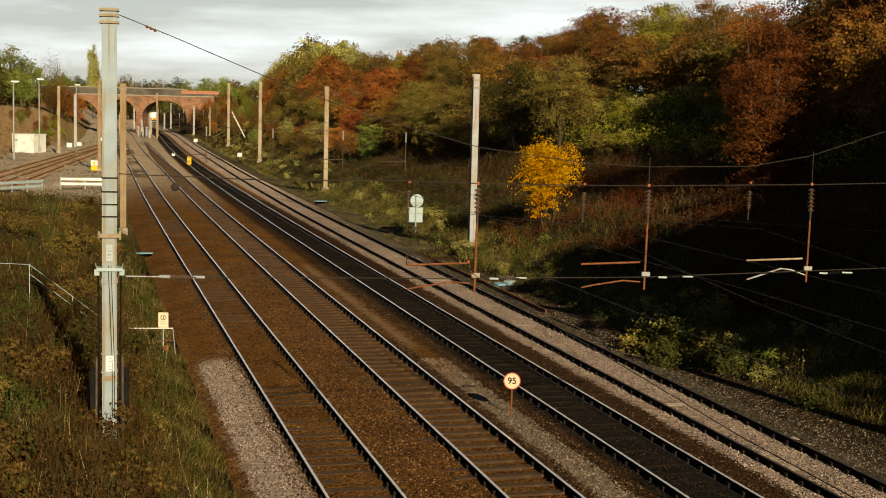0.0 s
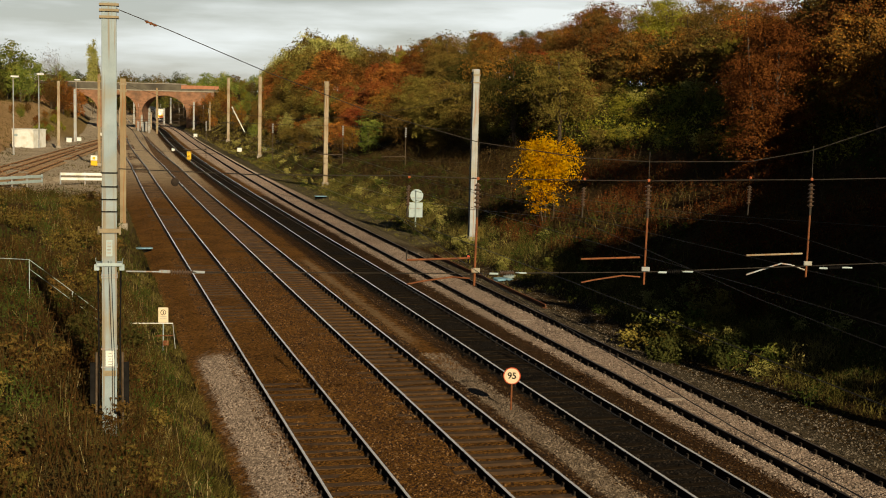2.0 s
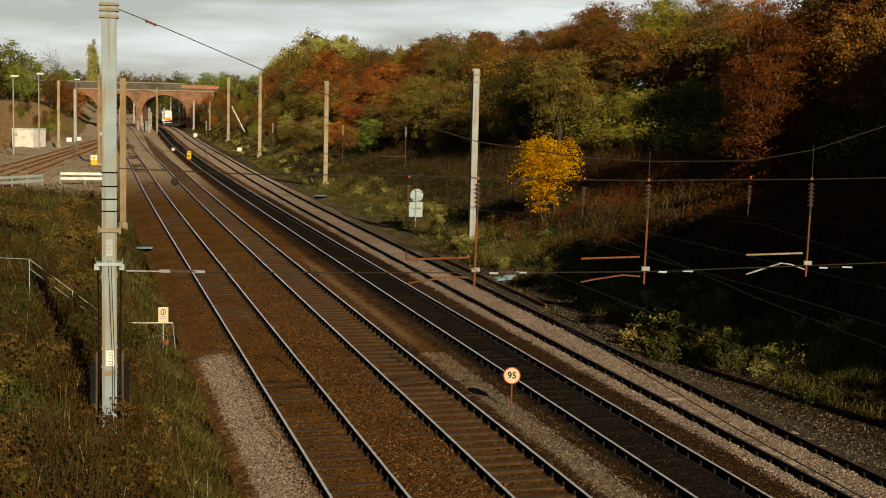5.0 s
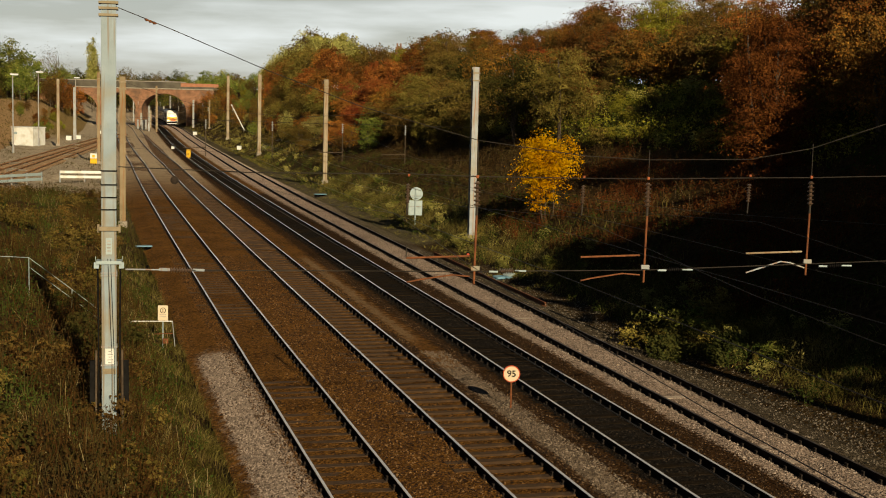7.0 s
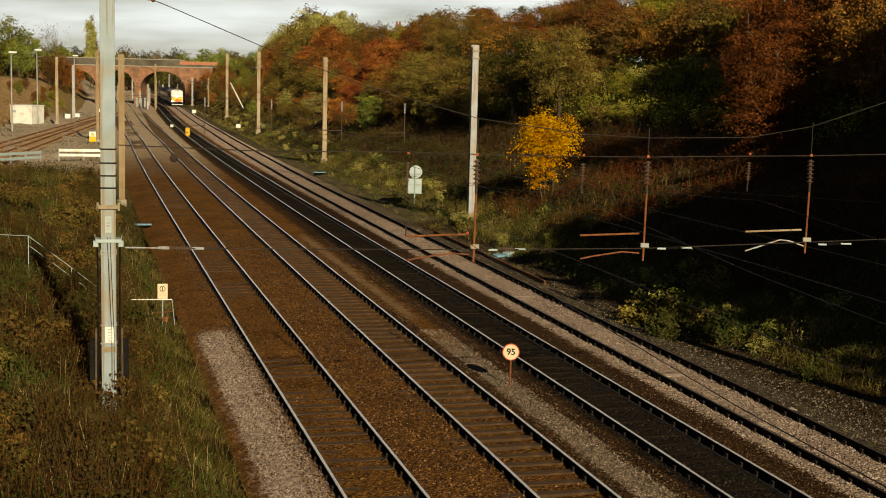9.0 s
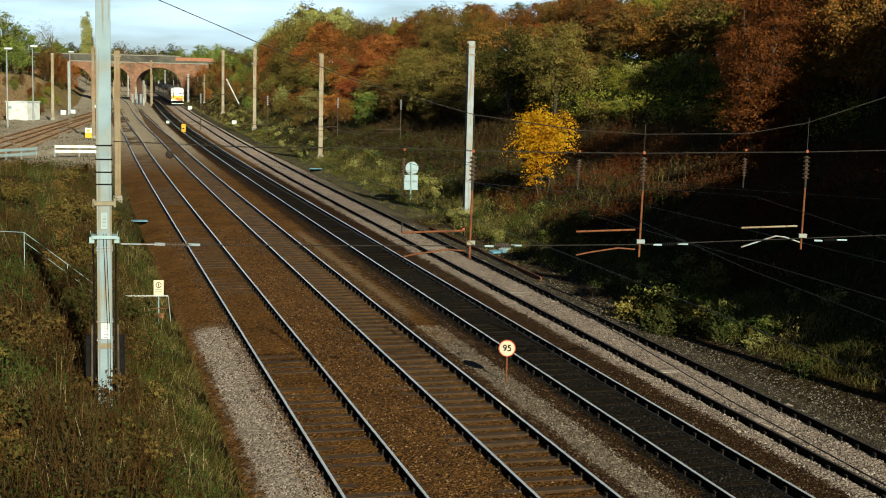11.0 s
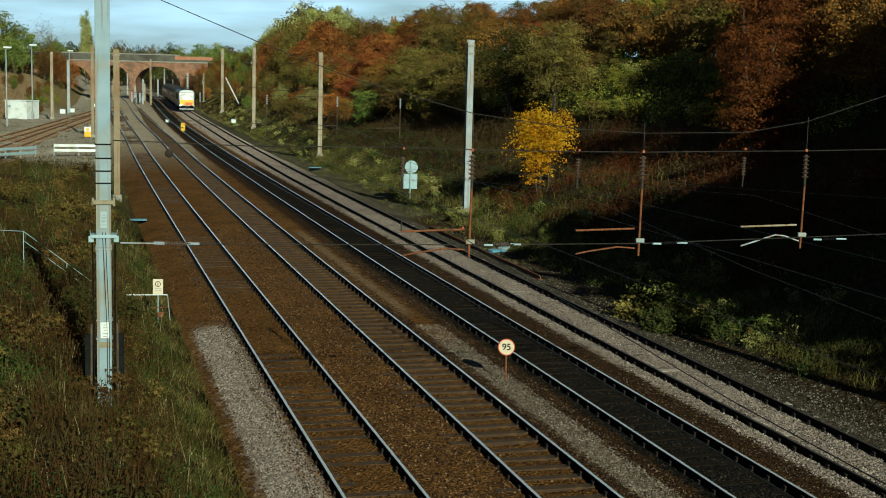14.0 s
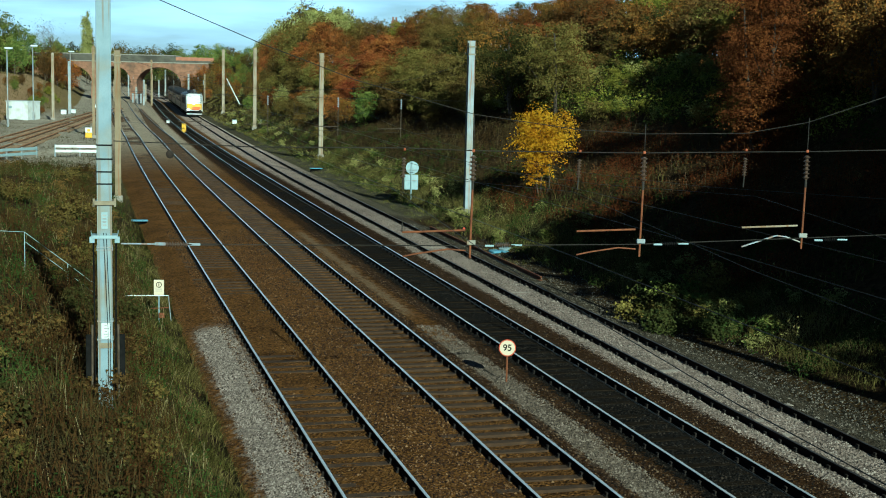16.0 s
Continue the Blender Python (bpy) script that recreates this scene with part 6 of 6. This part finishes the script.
def locomotive():
    t = thing("locomotive", 0, 0, 0, "electric locomotive with white and yellow nose and dark blue sides", "train")
    part("body", loft([ring(0.9, 2.70, 0.75, 3.72), ring(17.4, 2.70, 0.75, 3.72), ring(17.9, 2.5, 0.8, 3.6)]), M_LOCO, t)
    nose = part("cab_front", loft([ring(0.0, 2.30, 0.70, 3.35, 0.35, 0.55), ring(0.25, 2.62, 0.70, 3.62, 0.42, 0.35), ring(0.92, 2.72, 0.72, 3.74, 0.45)]), M_WHITE, t, "white rounded nose")
    part("warning_panel", B(0, -0.02, 1.05, 2.40, 0.06, 0.98), M_YELLOW, nose, "yellow panel", bevel=0.02)
    part("red_panel", B(0.30, -0.05, 1.0, 1.25, 0.05, 0.55), M_SIGN_RED, nose, "orange-red panel", bevel=0.02)
    for s in (-1, 1):
        part("windscreen", B(s * 0.56, 0.0, 0.0, 0.98, 0.03, 0.86, m=pose(0, 0.09, 2.22, -15.5, 0, 0)), M_PALEGLASS, nose, "windscreen painted pale for sun glare", bevel=0.03)
        part("headlamp", disc(bmesh.new(), s * 0.92, -0.05, 1.02, 0.15, 0.06, 16), M_LAMP if s < 0 else M_PALEGLASS, nose, "lit lamp" if s < 0 else "lamp glass")
        part("buffer", R((s * 0.87, 0.2, 1.0 - 0.1), (s * 0.87, -0.55, 0.9), 0.12, 0.2), M_BLACK, t)
        part("side_grille", B(s * 1.36, 9, 1.9, 0.04, 9.0, 1.0), M_ROOF, t)
    part("headlamp", disc(bmesh.new(), 0, 0.02, 2.08, 0.16, 0.10, 16), M_LAMP, nose, "lit lamp")
    part("bumper", B(0, -0.12, 0.30, 2.5, 0.3, 0.16), M_WHITE, t, "white buffer beam", bevel=0.05)
    part("buffer_beam", B(0, -0.05, 0.5, 2.5, 0.3, 0.42), M_BLACK, t, bevel=0.03)
    part("snow_plough", B(0, 0.1, 0.08, 2.4, 0.25, 0.20), M_BLACK, t, bevel=0.03)
    part("coupling", R((0, 0, 0.85), (0, -0.45, 0.65), 0.06), M_BLACK, t)
    for y in (4.0, 14.0):
        bogie(t, y)
    part("underframe", B(0, 9, 0.45, 2.2, 6.0, 0.5), M_BLACK, t, bevel=0.05)
    roof = part("roof_equipment", B(0, 8, 3.6, 1.3, 7, 0.28), M_ROOF, t, bevel=0.05)
    for y in (5.0, 7.0, 9.5):
        part("insulator", insulator(bmesh.new(), (0.4, y, 3.85), (0.4, y, 4.2), 0.09, 4), M_INS_GREY, roof)
    pan = part("pantograph", R((-0.5, 3.4, 3.75), (-0.35, 4.9, 4.15), 0.04), M_ROOF, t, "folded pantograph")
    for s in (-1, 1):
        part("strut", R((s * 0.4, 4.9, 3.85), (s * 0.25, 3.3, 4.05), 0.03), M_ROOF, pan)
    part("pan_head", R((-0.8, 3.3, 4.08), (0.8, 3.3, 4.08), 0.04), M_ROOF, pan)
    return t


def carriage():
    t = thing("carriage", 0, 0, 0, "dark blue passenger carriage with a sooty roof", "train", "carriages")
    part("body", loft([ring(0.2, 2.7, 0.85, 3.1, 0.2), ring(22.6, 2.7, 0.85, 3.1, 0.2)]), M_LOCO, t)
    part("roof", loft([ring(0.2, 2.72, 2.9, 3.78, 0.6), ring(22.6, 2.72, 2.9, 3.78, 0.6)]), M_ROOF, t)
    for s in (-1, 1):
        for i in range(8):
            part("window", B(s * 1.355, 3.0 + i * 2.4, 1.9, 0.03, 1.7, 0.75), M_GLASSY, t)
    part("gangway", B(0, 0.05, 0.9, 1.3, 0.5, 2.3), M_BLACK, t)
    for y in (3.6, 19.2):
        bogie(t, y)
    part("underframe", B(0, 11.4, 0.4, 2.0, 8, 0.5), M_BLACK, t)
    return t


def train_pose(y, length):
    """Where a vehicle stands whose front is at y along its track."""
    a = Vector((float(line_x(spread(TRACKS[3], y), y)), y, 0.004))
    y2 = y + length * 0.965
    b = Vector((float(line_x(spread(TRACKS[3], y2), y2)), y2, 0.004))
    d = b - a
    return Matrix.Translation(a) @ Matrix.Rotation(math.atan2(d.y, d.x) - math.pi / 2, 4, "Z")


engine = locomotive()
car = carriage()
cars = [car, copy_thing(car, Matrix()), copy_thing(car, Matrix())]


def motions():
    """The train comes slowly towards the viewer on the pale track."""
    times = ((0.0, 471.0), (0.75, 446.0), (1.5, 424.0), (2.25, 409.0), (3.0, 397.0), (4.0, 382.0), (5.5, 360.0), (7.0, 337.0), (8.0, 323.0), (9.0, 310.0), (10.2, 296.0),
             (11.3, 282.5), (12.5, 264.0), (13.3, 252.5), (14.4, 237.0), (15.2, 230.0), (16.0, 220.5))
    walk(engine, [(t, train_pose(y, 18.0)) for t, y in times])
    for i, c in enumerate(cars):
        walk(c, [(t, train_pose(y + 18.6 + i * 23.2, 22.8)) for t, y in times])


motions()
